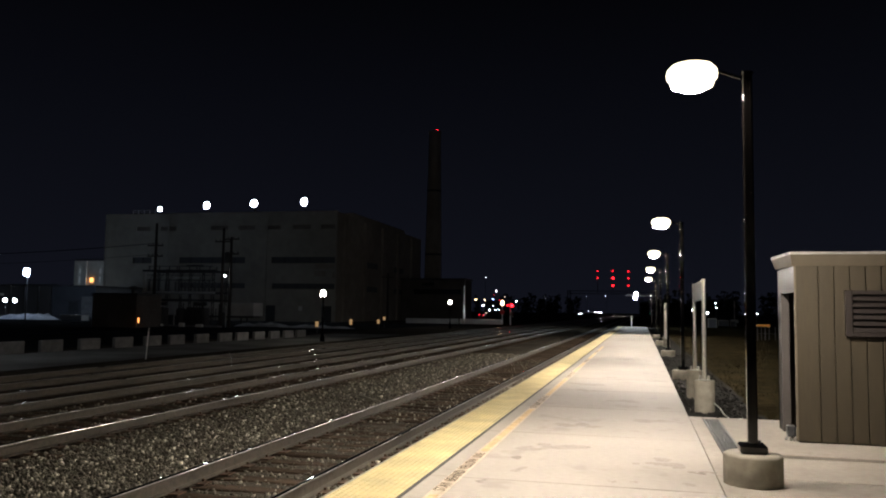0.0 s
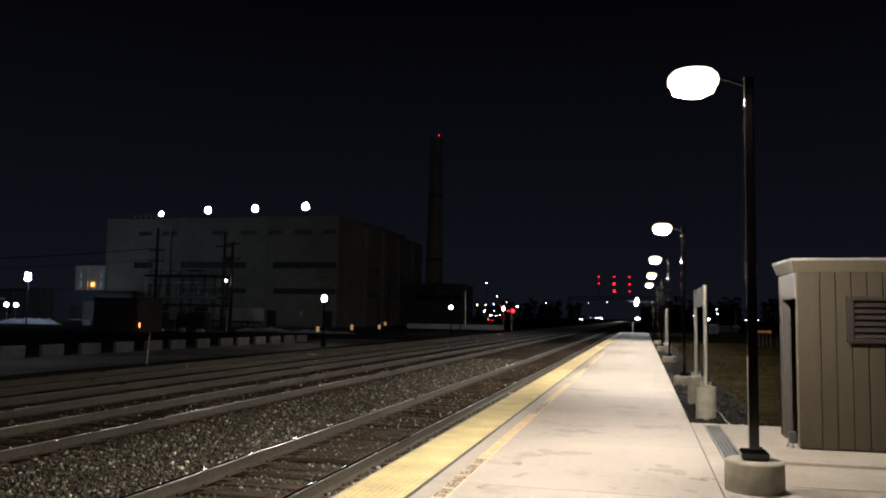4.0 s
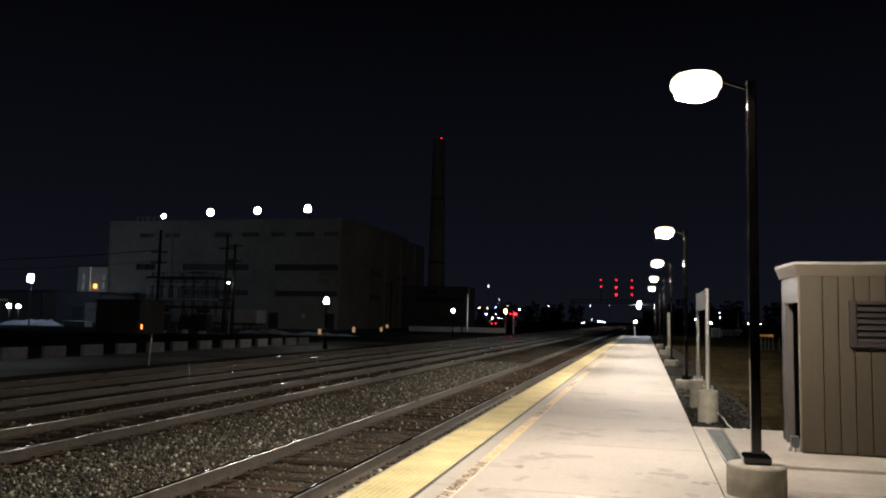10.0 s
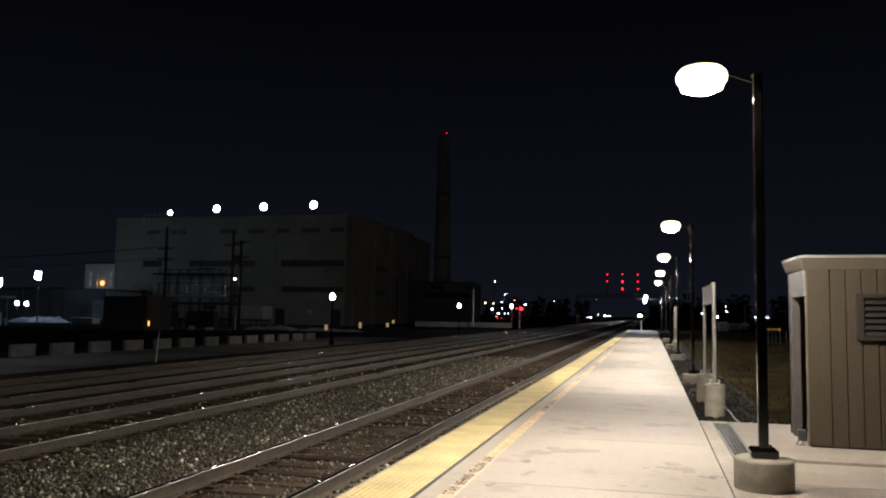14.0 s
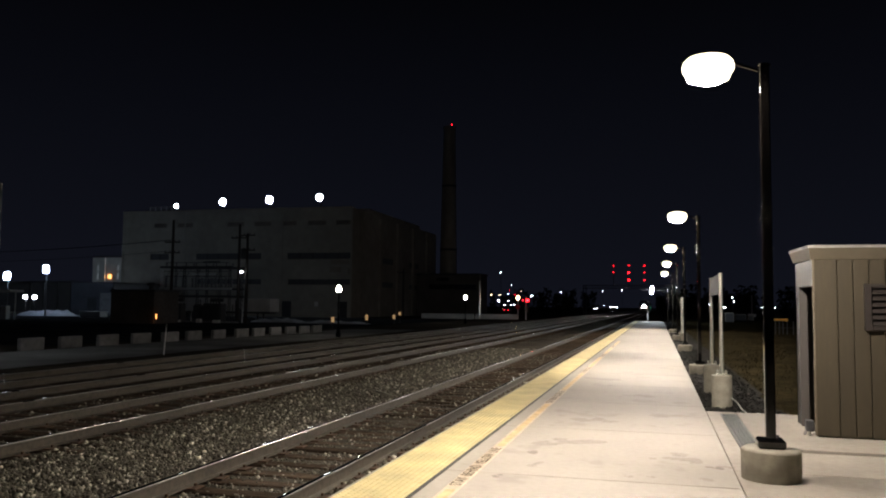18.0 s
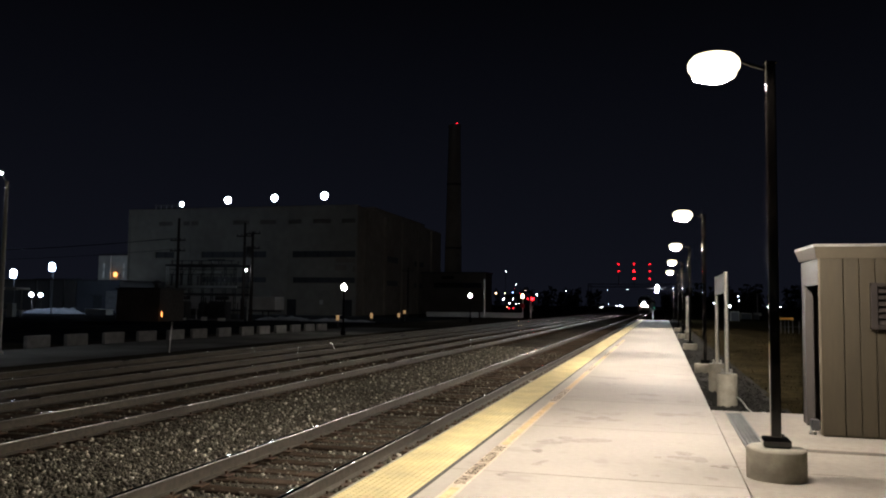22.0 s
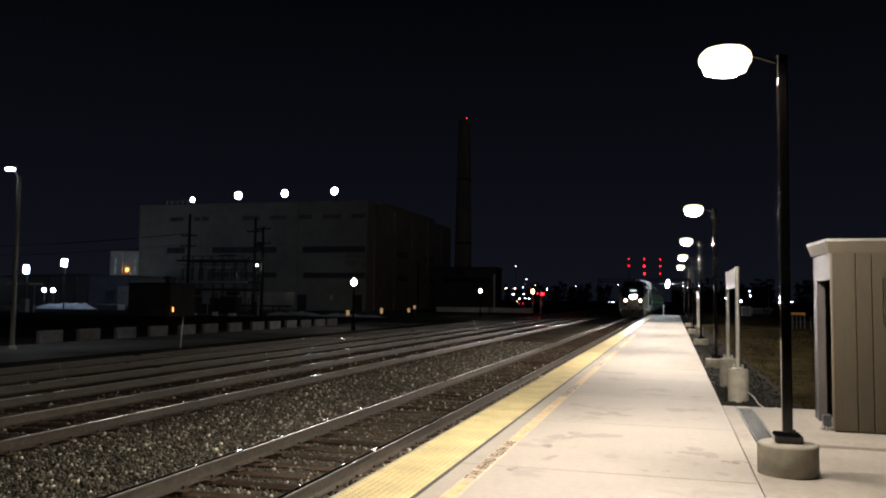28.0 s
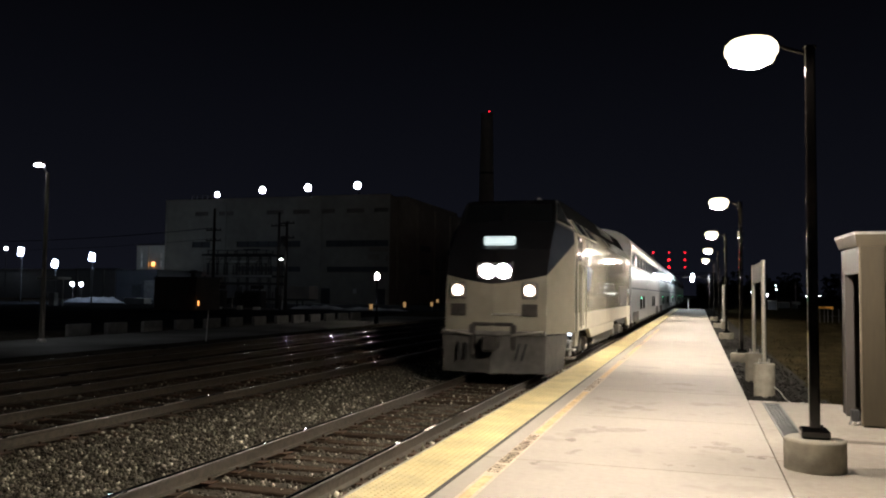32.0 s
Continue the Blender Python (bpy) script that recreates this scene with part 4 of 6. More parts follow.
    for x in (4.05, 8.9, 9.25, 10.05):
        part("riser_pipe", Shape().tube((x, -0.5, 0), (x, -0.5, 1.9 if x < 9 else 2.4), 0.05, n=8), M_STEEL if x in (4.05, 10.05) else M_DARKSTEEL, ob)
    part("cabinet", Shape().cbox(0.5, 1.3, -1.2, -0.5, 0.0, 1.1, 0.03), M_PLAINGREY, ob)
    part("cabinet", Shape().cbox(9.35, 9.95, -0.8, -0.2, 0.3, 1.5, 0.03), M_DARKSTEEL, ob)
    part("wall_lamp", Shape().cbox(1.22, 1.38, -0.12, -0.04, 1.55, 1.95, 0.02), G_AMBERDIM, ob, "small lit amber lamp")
    part("kerb", Shape().cbox(-0.6, W + 2.2, -2.0, -1.8, 0.0, 0.16, 0.02), M_BLOCK, ob)
    for x, w, h in ((0.2, 1.2, 0.3), (3.2, 0.8, 0.25), (6.0, 0.5, 0.4), (7.9, 0.7, 0.3)):
        part("pale_box", Shape().cbox(x, x + w, -2.7, -2.3, 0, h, 0.02), M_WHITE, ob, "small pale cabinet on the ground")
    return ob


substation()


def wood_pole(x, y, top, arms, lean=0.0, extra=False):
    ob = thing("utility_pole", pose(x, y, -0.42, 0, lean, 0), "dark wooden utility pole", "utility pole", "utility poles")
    part("pole", Shape().tube((0, 0, -0.3), (0, 0, top + 0.42), 0.19, 0.12, n=12), M_WOOD, ob, smooth=True)
    for z in arms:
        part("crossarm", Shape().cbox(-0.9, 0.9, -0.14, -0.05, z - 0.06, z + 0.06, 0.01), M_WOOD, ob)
        for i in (-0.8, -0.3, 0.3, 0.8):
            part("pin_insulator", Shape().lathe([(0.02, z + 0.06), (0.06, z + 0.1), (0.05, z + 0.2), (0.02, z + 0.24)], 8, (i, -0.1, 0)), M_CERAMIC, ob)
    if extra:
        part("transformer_can", Shape().lathe([(0.24, top - 2.2), (0.27, top - 2.15), (0.27, top - 1.2), (0.2, top - 1.1)], 14, (-0.42, 0, 0)), M_DARKSTEEL, ob, "grey pole transformer", True)
        part("lamp_arm", Shape().tube((0, -0.1, 5.3), (-0.3, -0.4, 5.25), 0.03, n=6), M_STEEL, ob)
        part("lamp", Shape().sphere((-0.35, -0.45, 5.2), 0.11, 10, 6, squash=(1, 1, 0.7)), G_POLELAMP, ob, "small lit lamp")
    return ob


wood_pole(-48.6, 72.4, 10.2, (7.2, 8.3))
wood_pole(-41.8, 74.0, 9.8, (8.8,))
wood_pole(-40.0, 72.4, 8.7, (8.9, 7.4), extra=True)
wood_pole(-36.2, 112.0, 7.0, (6.8,))

for k, z in enumerate((8.10, 8.15, 7.0)):
    wire = Shape()
    for i in range(12):
        a, b = i / 12, (i + 1) / 12
        wire.tube((-48.6 - 62 * a, 72.3 + 10 * a, z - 3.2 * a * (1 - a)), (-48.6 - 62 * b, 72.3 + 10 * b, z - 3.2 * b * (1 - b)), 0.022, n=5)
    solid("overhead_wire", wire, M_DARKSTEEL, "thin dark wire sagging from the utility pole", "wire", m=pose(0, 0.03 * k, 0), group="overhead wires")

trailer = thing("semi_trailer", pose(-61.5, 91.0, -0.40), "long plain white box trailer parked behind the substation", "trailer")
part("box", Shape().cbox(0, 14.6, 0, 2.5, 0.98, 2.62, 0.04), M_WHITE, trailer)
part("frame", Shape().box(0.2, 14.4, 0.4, 2.1, 0.75, 0.98), M_UNDER, trailer)
for i in range(9):
    part("side_rib", Shape().box(0.8 + i * 1.6, 0.86 + i * 1.6, -0.03, -0.001, 1.0, 2.58), M_WHITE, trailer)
for x in (1.2, 2.4):
    part("wheel", Shape().tube((x, 0.05, 0.5), (x, 0.35, 0.5), 0.5, n=18), M_BAR, trailer)
    part("wheel", Shape().tube((x, 2.15, 0.5), (x, 2.45, 0.5), 0.5, n=18), M_BAR, trailer)
part("landing_leg", Shape().box(12.6, 12.75, 0.4, 0.55, 0, 0.8), M_UNDER, trailer)
part("landing_leg", Shape().box(12.6, 12.75, 1.95, 2.1, 0, 0.8), M_UNDER, trailer)

bin_ = thing("storage_bin", pose(-72.7, 88.0, -0.40), "low pale metal bin with a bright lid in the yard", "bin")
part("body", Shape().cbox(0.05, 3.2, 0.05, 1.5, 0.06, 0.68, 0.03), M_PALE, bin_)
part("lid", Shape().cbox(0, 1.7, 0, 1.55, 0.684, 0.82, 0.03), M_WHITE, bin_, "white lid")
part("lid", Shape().cbox(1.74, 3.25, 0, 1.55, 0.684, 0.76, 0.03), M_WHITE, bin_, "white lid")
for x in (0.3, 2.7):
    part("skid", Shape().box(x, x + 0.2, 0.1, 1.45, 0, 0.06), M_DARKSTEEL, bin_)

# yard lights, their lens panels drawn as large as their glare
for x, y, z, r in ((-82.2, 92.8, 6.1, 0.55), (-84.5, 88.4, 5.0, 0.55), (-89.0, 86.9, 6.6, 0.55)):
    yl = thing("yard_light", pose(x, y, -0.42), "yard pole with a glaring blue-white floodlight", "floodlight pole", "yard floodlights")
    part("pole", Shape().tube((0, 0, 0), (0, 0, z + 0.3), 0.09, n=8), M_DARKSTEEL, yl)
    part("lens", Shape().cbox(-r * 0.85, r * 0.85, -0.16, 0.04, -r, r * 0.9, 0.12), G_YARD, yl, "glaring blue-white lens", m=pose(0.05, -0.2, z + 0.42, 0, 8, 0))
    part("housing", Shape().cbox(-r * 0.72, r * 0.72, -0.12, 0.1, z + 0.42 - r * 0.78, z + 0.42 + r * 0.78, 0.05), M_DARKSTEEL, yl)
    part("bracket", Shape().cbox(-0.05, 0.05, -0.16, 0.2, z + 0.1, z + 0.2, 0.02), M_DARKSTEEL, yl)
for x, y, z in ((-100.7, 109.2, 2.3), (-99.2, 109.6, 2.25), (-132.0, 125.0, 9.4)):
    yl = thing("yard_lamp", pose(x, y, -0.42), "small bright lamp on a post in the yard", "lamp", "yard lamps")
    part("pole", Shape().tube((0, 0, 0), (0, 0, z + 0.4), 0.06, n=8), M_DARKSTEEL, yl)
    part("lens", Shape().sphere((0, -0.1, z + 0.45), 0.3, 10, 6), G_YARDLAMP, yl, "", True)

canopy = thing("fuel_canopy", pose(-69.4, 72.4, -0.42), "small flat white canopy on posts in the yard", "canopy")
part("roof", Shape().cbox(-1.5, 1.5, -1, 1, 3.0, 3.25, 0.05), M_WHITE, canopy)
for sx in (-1.3, 1.3):
    part("post", Shape().tube((sx, 0, 0), (sx, 0, 3.0), 0.06, n=8), M_STEEL, canopy)
part("pump", Shape().cbox(-0.4, 0.4, -0.3, 0.3, 0, 1.5, 0.04), M_PALE, canopy)


def mound(name, x, y, w, d, h, seed, label):
    s, n, k = Shape(), 20, 10
    v = []
    for j in range(k + 1):
        for i in range(n + 1):
            a, b = i / n * 2 - 1, j / k * 2 - 1
            e = max(0, 1 - (abs(a) ** 2.2 + abs(b) ** 2.2))
            v.append((a * w, b * d, h * e ** 0.6 * (0.7 + 0.7 * noise.noise(Vector((a * 4 + seed, b * 4, seed))) + 0.35 * noise.noise(Vector((a * 13 + seed, b * 9, seed)))) - 0.04))
    s.add(v, [(j * (n + 1) + i, j * (n + 1) + i + 1, (j + 1) * (n + 1) + i + 1, (j + 1) * (n + 1) + i) for j in range(k) for i in range(n)])
    return solid(name, s, M_SNOW, label, "snow pile", m=pose(x, y, -0.40), smooth=True, group="snow piles")


mound("snow_bank", -83.6, 95.0, 4.8, 2.0, 0.95, 2.0, "long pile of ploughed dirty snow in the yard")
mound("snow_bank", -76.6, 95.5, 2.4, 1.2, 0.5, 7.0, "low pile of ploughed dirty snow in the yard")
mound("snow_bank", -40.0, 80.0, 3.6, 1.0, 0.45, 5.0, "thin ridge of old snow at the yard's edge")
mound("snow_bank", -33.0, 78.0, 4.5, 1.0, 0.35, 9.0, "thin ridge of old snow at the yard's edge")

# concrete blocks along the road
for x, y in ((-24.77, 27.27), (-24.65, 29.39), (-24.51, 31.66), (-24.38, 33.94), (-24.25, 36.15), (-24.13, 38.12), (-24.00, 40.44), (-23.86, 42.78), (-23.75, 44.64), (-23.63, 46.65), (-23.52, 48.60), (-23.40, 50.53), (-23.30, 52.35)):
    b = solid("concrete_block", Shape().cbox(-0.64, 0.64, -0.10, 0.10, 0.0, 0.52, 0.03), M_BLOCK, "weathered grey concrete barrier block", "barrier block",
              m=pose(x, y, -0.41, 0, 0, random.uniform(84, 90)), group="barrier blocks")

stick = thing("marker_stake", pose(-18.5, 27.2, -0.42, 0, 4, 0), "thin pale stake beside the tracks", "stake")
part("rod", Shape().tube((0, 0, 0), (0, 0, 1.05), 0.02, n=8), M_WHITE, stick)
part("tip", Shape().cbox(-0.03, 0.03, -0.02, 0.02, 1.05, 1.2, 0.01), M_LOWER, stick)

for x, y, z, h in ((-26.0, 61.6, 0.55, 0.55), (-26.9, 72.0, 0.55, 0.65), (-27.5, 84.0, 0.9, 0.45), (-27.0, 80.5, 0.55, 0.55)):
    mk = thing("reflector_post", pose(x, y, -0.42), "short dark post with a small lit amber plate", "marker post", "amber marker posts")
    part("post", Shape().box(-0.04, 0.04, 0.03, 0.09, 0, z + h), M_DARKSTEEL, mk)
    part("plate", Shape().cbox(-0.14, 0.14, 0.0, 0.03, z, z + h * 0.8, 0.01), G_POST, mk, "lit amber plate")


def globe_lamp(x, y):
    ob = thing("globe_lamp", pose(x, y, -0.42), "dark ornamental lamp post with a glowing acorn globe", "street lamp", "globe lamp posts")
    part("post", Shape().lathe([(0.16, 0), (0.16, 0.25), (0.11, 0.4), (0.09, 0.7), (0.06, 0.8), (0.05, 2.65), (0.09, 2.72), (0.13, 2.8)], 16), M_POLE, ob, smooth=True)
    part("globe", Shape().lathe([(0.10, 2.8), (0.14, 2.87), (0.155, 2.96), (0.135, 3.06), (0.07, 3.14), (0.025, 3.19)], 18), G_GLOBE, ob, "glowing acorn globe", True)
    part("finial", Shape().lathe([(0.025, 3.19), (0.035, 3.22), (0.01, 3.27)], 8), M_POLE, ob)
    return ob


globe_lamp(-18.95, 45.8)
globe_lamp(-21.1, 88.5)

st = thing("street_lamp", pose(-23.05, 23.55, -0.42), "grey tapered street lamp post with a small LED head", "street lamp")
part("pole", Shape().tube((0, 0, 0), (0, 0, 6.3), 0.09, 0.06, n=14), M_GREYPANEL, st, smooth=True)
part("arm", Shape().tube((0, 0, 6.25), (-0.28, 0, 6.62), 0.035, n=8), M_PLAINGREY, st)
part("head", Shape().cbox(-0.62, -0.2, -0.11, 0.11, 6.64, 6.75, 0.03), M_STEEL, st)
part("lens", Shape().cbox(-0.58, -0.26, -0.09, 0.09, 6.585, 6.637, 0.02), G_STREET, st, "lit LED lens")
part("base_collar", Shape().lathe([(0.16, 0), (0.16, 0.1), (0.1, 0.16)], 16), M_STEEL, st)

# low wall and the level crossing
lw = solid("low_wall", Shape().cbox(-27.5, -20.9, 122.0, 122.3, -0.45, 0.35, 0.03).cbox(-36.0, -27.55, 121.0, 121.3, -0.45, 0.35, 0.03), M_WHITE, "low pale concrete wall near the crossing", "wall", "structure")
lp = thing("steel_pole", pose(-26.5, 120.5, -0.42), "plain grey steel pole", "pole")
part("pole", Shape().tube((0, 0, 0), (0, 0, 5.8), 0.16, 0.11, n=12), M_STEEL, lp)
part("cap", Shape().lathe([(0.12, 5.8), (0.08, 5.9)], 10), M_WHITE, lp)


def crossing_mast(x, y, gl):
    ob = thing("crossing_signal", pose(x, y, -0.42), "railway crossing signal mast with crossbuck and flashing lamps", "crossing signal", "crossing signals")
    part("mast", Shape().tube((0, 0, 0), (0, 0, 3.4), 0.09, n=10), M_WHITE, ob)
    for a in (35, -35):
        part("crossbuck", Shape().cbox(-0.6, 0.6, -0.16, -0.12, -0.08, 0.08, 0.01), M_GREYPANEL, ob, m=pose(0, 0, 1.5, 0, 0, 62) @ pose(0, 0, 0, 0, a, 0))
    part("lamp_bar", Shape().cbox(-0.6, 0.6, -0.1, -0.04, 2.55, 2.65, 0.01), M_DARKSTEEL, ob)
    for s in (-0.5, 0.5):
        part("hood", Shape().lathe([(0.26, 0), (0.27, 0.05), (0.25, 0.08)], 18), M_NOSE, ob, m=pose(s, -0.08, 2.9, 90, 0, 0))
    part("lamp_lens", Shape().sphere((0.3, -0.3, 2.95), 0.21, 12, 8, squash=(1.0, 0.4, 1)), gl, ob, "brightly lit red lens")
    part("lamp_lens", Shape().sphere((-0.45, -0.25, 2.98), 0.09, 10, 6, squash=(1, 0.4, 1)), G_RED, ob, "dim red lens")
    return ob


crossing_mast(-19.4, 121.3, G_REDHOT)
warm = thing("crossing_lamp", pose(-21.1, 124.0, -0.42), "post with a warm lamp and a red sign beneath", "lamp post")
part("post", Shape().tube((0, 0, 0), (0, 0, 3.2), 0.08, n=8), M_WHITE, warm)
part("lamp", Shape().sphere((0, -0.1, 3.35), 0.28, 12, 8, squash=(0.8, 0.6, 1.3)), G_WARMFAR, warm, "warm glowing lamp")
part("red_sign", Shape().lathe([(0.38, 0), (0.38, 0.03)], 8), mat("red_sign_paint", (0.5, 0.03, 0.03), 0.5), warm, "red octagonal sign", m=pose(0, -0.1, 1.9, 90, 22.5, 0))


def far_lamp(x, y, z, r, g, label):
    ob = thing("distant_lamp", pose(x, y, -0.42), label, "street lamp", "distant town lights")
    r *= 0.30
    part("post", Shape().tube((0, 0.15, 0), (0, 0.15, z + 0.42), 0.07, n=6), M_DARKSTEEL, ob)
    part("lens", Shape().sphere((0, 0, z + 0.42), r, 10, 6), g, ob, "", True)


W_, B_, A_, R_ = G_WHITEFAR, G_BLUEFAR, G_WARMFAR, G_RED
for x, y, z, r, g in ((-49.2, 255.6, 12.5, 0.4, W_), (-60.3, 294.7, 5.9, 0.7, A_), (-57.1, 295.5, 5.9, 0.5, A_), (-54.2, 296.2, 6.3, 0.6, B_), (-57.7, 295.5, 3.7, 0.8, W_),
                      (-55.4, 296.2, 2.1, 0.55, W_), (-54.0, 296.5, 3.8, 0.35, W_), (-53.2, 296.8, 2.1, 0.35, W_), (-51.9, 297.1, 2.1, 0.35, W_), (-51.7, 296.9, 6.0, 0.3, R_),
                      (-49.6, 297.3, 7.1, 0.3, A_), (-45.5, 298.4, 5.6, 0.75, W_), (-52.9, 296.3, 9.3, 0.3, W_), (-50.0, 276.6, 7.2, 0.2, R_), (-56.3, 296.1, 0.9, 0.3, A_),
                      (-46.6, 401.3, 8.9, 0.4, W_), (-26.2, 406.3, 9.7, 0.35, W_), (-16.8, 408.6, 10.1, 0.35, W_), (-26.6, 355.2, 1.0, 0.4, W_), (-25.3, 355.5, 1.0, 0.5, W_),
                      (-22.2, 356.2, 2.3, 0.25, W_), (-19.3, 357.1, 1.8, 0.55, W_), (-18.0, 357.1, 1.8, 0.55, W_), (-16.9, 357.1, 1.6, 0.5, W_), (9.5, 309.6, 2.9, 0.5, A_),
                      (9.8, 306.0, 2.4, 0.2, R_), (16.3, 272.7, 2.9, 0.4, W_), (17.9, 231.8, 1.9, 0.75, W_), (22.8, 263.8, 5.1, 0.35, W_), (23.1, 264.0, 3.7, 0.45, W_),
                      (31.7, 266.3, 1.9, 0.35, W_), (35.5, 267.2, 1.9, 0.45, W_), (14.7, 313.3, 7.8, 0.3, W_)):
    far_lamp(x, y, z, r, g, {W_: "distant white street light", B_: "distant bluish street light", A_: "distant orange street light", R_: "distant red signal light"}[g])

# fence and yellow barrier across the verge
fence = thing("fence", pose(7.7, 58, -0.16), "low dark steel post fence with a yellow bar across the verge", "fence")
for x in (0.02, 0.27, 0.5, 0.76, 1.15, 1.5, 2.0, 2.5):
    part("post", Shape().cbox(x - 0.028, x + 0.028, -0.03, 0.03, 0, 0.95, 0.008), M_DARKSTEEL, fence)
part("rail", Shape().tube((-0.05, 0.05, 0.5), (2.6, 0.05, 0.5), 0.014, n=6), M_DARKSTEEL, fence)
part("yellow_bar", Shape().cbox(-0.06, 0.62, -0.06, 0.06, 0.97, 1.12, 0.03).cbox(0.62, 0.82, -0.07, 0.07, 0.94, 1.14, 0.03), M_REFLECT, fence, "scuffed yellow bar")
for x, y, w, h in ((8.4, 108.0, 1.1, 1.5), (11.6, 130.0, 1.6, 1.2), (13.6, 132.0, 0.9, 1.0)):
    cabinet = thing("equipment_cabinet", pose(x, y, -0.42), "grey trackside equipment cabinet on the verge", "cabinet", "verge cabinets")
    part("body", Shape().cbox(0, w, 0, 0.7, 0.1, h, 0.03), M_GREYPANEL, cabinet)
    part("plinth", Shape().box(0.03, w - 0.03, 0.03, 0.67, 0, 0.1), M_BASE, cabinet)
    part("door", Shape().cbox(0.08, w - 0.08, -0.02, -0.001, 0.18, h - 0.1, 0.008), M_PLAINGREY, cabinet)
wp = thing("white_post", pose(21.0, 195.0, -0.42), "thin pale post on a pale block beyond the verge", "post")
part("post", Shape().tube((0, 0, 0.9), (0, 0, 5.2), 0.12, n=8), M_WHITE, wp)
part("base", Shape().cbox(-0.9, 0.9, -0.4, 0.4, 0, 0.9, 0.06), M_WHITE, wp)


# a car that draws up to the crossing
def waiting_car():
    ob = thing("car", None, "dark saloon car with lit red tail lights at the crossing", "car")
    body = [(-2.2, 0.35), (2.2, 0.35), (2.25, 0.75), (1.5, 0.92), (0.7, 1.42), (-1.0, 1.42), (-1.75, 0.95), (-2.22, 0.85)]
    v = [(x, y, z) for x in (-0.88, 0.88) for y, z in body]
    n = len(body)
    part("body", Shape().add(v, [tuple(range(n)), tuple(range(2 * n - 1, n - 1, -1))] + [(i, (i + 1) % n, n + (i + 1) % n, n + i) for i in range(n)]), M_NOSE, ob)
    part("rear_window", Shape().add([(-0.7, -1.73, 0.99), (0.7, -1.73, 0.99), (0.62, -1.08, 1.40), (-0.62, -1.08, 1.40)], [(0, 1, 2, 3)]), M_WINDOW, ob)
    for sx in (-0.8, 0.8):
        for y in (-1.35, 1.35):
            part("wheel", Shape().tube((sx - 0.1, y, 0.33), (sx + 0.1, y, 0.33), 0.33, n=16), M_BAR, ob)
        part("tail_light", Shape().cbox(sx * 0.85 - 0.13, sx * 0.85 + 0.13, -2.3, -2.2, 0.66, 0.84, 0.02), G_RED, ob, "lit red tail light")
    return ob


car = waiting_car()


# far woods, on both sides of the line
def woods(x0, x1, y0, y1, count, seed, label):
    rnd = random.Random(seed)
    s = Shape()
    for _ in range(count):
        x, y = rnd.uniform(x0, x1), rnd.uniform(y0, y1)
        h = rnd.uniform(7, 12)
        s.tube((x, y, -0.5), (x + rnd.uniform(-0.4, 0.4), y, h * 0.7), 0.2, 0.06, n=5, slot=1)
        for _ in range(60):
            a, q, z = rnd.uniform(0, 6.28), rnd.uniform(0, 1) ** 0.5, rnd.uniform(0.05, 1)
            r = q * h * 0.28 * (1.1 - 0.6 * z)
            c = Vector((max(x + r * math.cos(a), x0 - 0.4), y + r * math.sin(a), h * z))
            u = Vector((rnd.uniform(-1, 1), rnd.uniform(-1, 1), rnd.uniform(-1, 1))).normalized() * rnd.uniform(0.5, 0.95)
            w = u.orthogonal().normalized() * rnd.uniform(0.3, 0.8)
            s.add([c - u, c + w, c + u, c - w], [(0, 1, 2, 3)])
    ob = new("woods", s.mesh("woods", [M_LEAF, M_WOOD]))
    return tagged(ob, label, "trees", "", "stuff")


# unseen trees, added to block the headlight until the train rounds the bend
woods(-0.2, 60, 530, 545, 110, 3, "added far trees that hide the train's headlight at first")
woods(-160, -30, 420, 450, 70, 4, "dark line of far trees beyond the town")
woods(10, 120, 330, 350, 60, 5, "dark line of far trees behind the verge")


# ---- the train; y runs back from the front, z up from the rail head ----
def wheelset(ob, y, r=0.5):
    for s in (-0.75, 0.75):
        w = part("wheel", Shape().tube((s - 0.065, y, r), (s + 0.065, y, r), r, n=26), M_WHEEL, ob, smooth=True)
        o = s + (0.07 if s > 0 else -0.07)
        part("hub", Shape().tube((o, y, r), (o + (0.12 if s > 0 else -0.12), y, r), 0.16, 0.12, n=14), M_WHEEL, w, smooth=True)


def bogie(parent, y, span=2.7):
    b = part("bogie_frame", Shape().cbox(-1.18, -1.02, y - span / 2 - 0.5, y + span / 2 + 0.5, 0.42, 0.78, 0.05)
             .cbox(1.02, 1.18, y - span / 2 - 0.5, y + span / 2 + 0.5, 0.42, 0.78, 0.05).box(-1.02, 1.02, y - 0.3, y + 0.3, 0.5, 0.9), M_UNDER, parent, "grimy cast bogie frame")
    for s in (-1.24, 1.24):
        for dy in (-0.45, 0.45):
            part("spring", Shape().tube((s, y + dy, 0.35), (s, y + dy, 0.75), 0.09, n=10), M_UNDER, b)
        for dy in (-span / 2, span / 2):
            part("axle_box", Shape().cbox(s - 0.1, s + 0.1, y + dy - 0.2, y + dy + 0.2, 0.33, 0.68, 0.04), M_LOWER, b)
    for dy in (-span / 2, span / 2):
        wheelset(parent, y + dy)


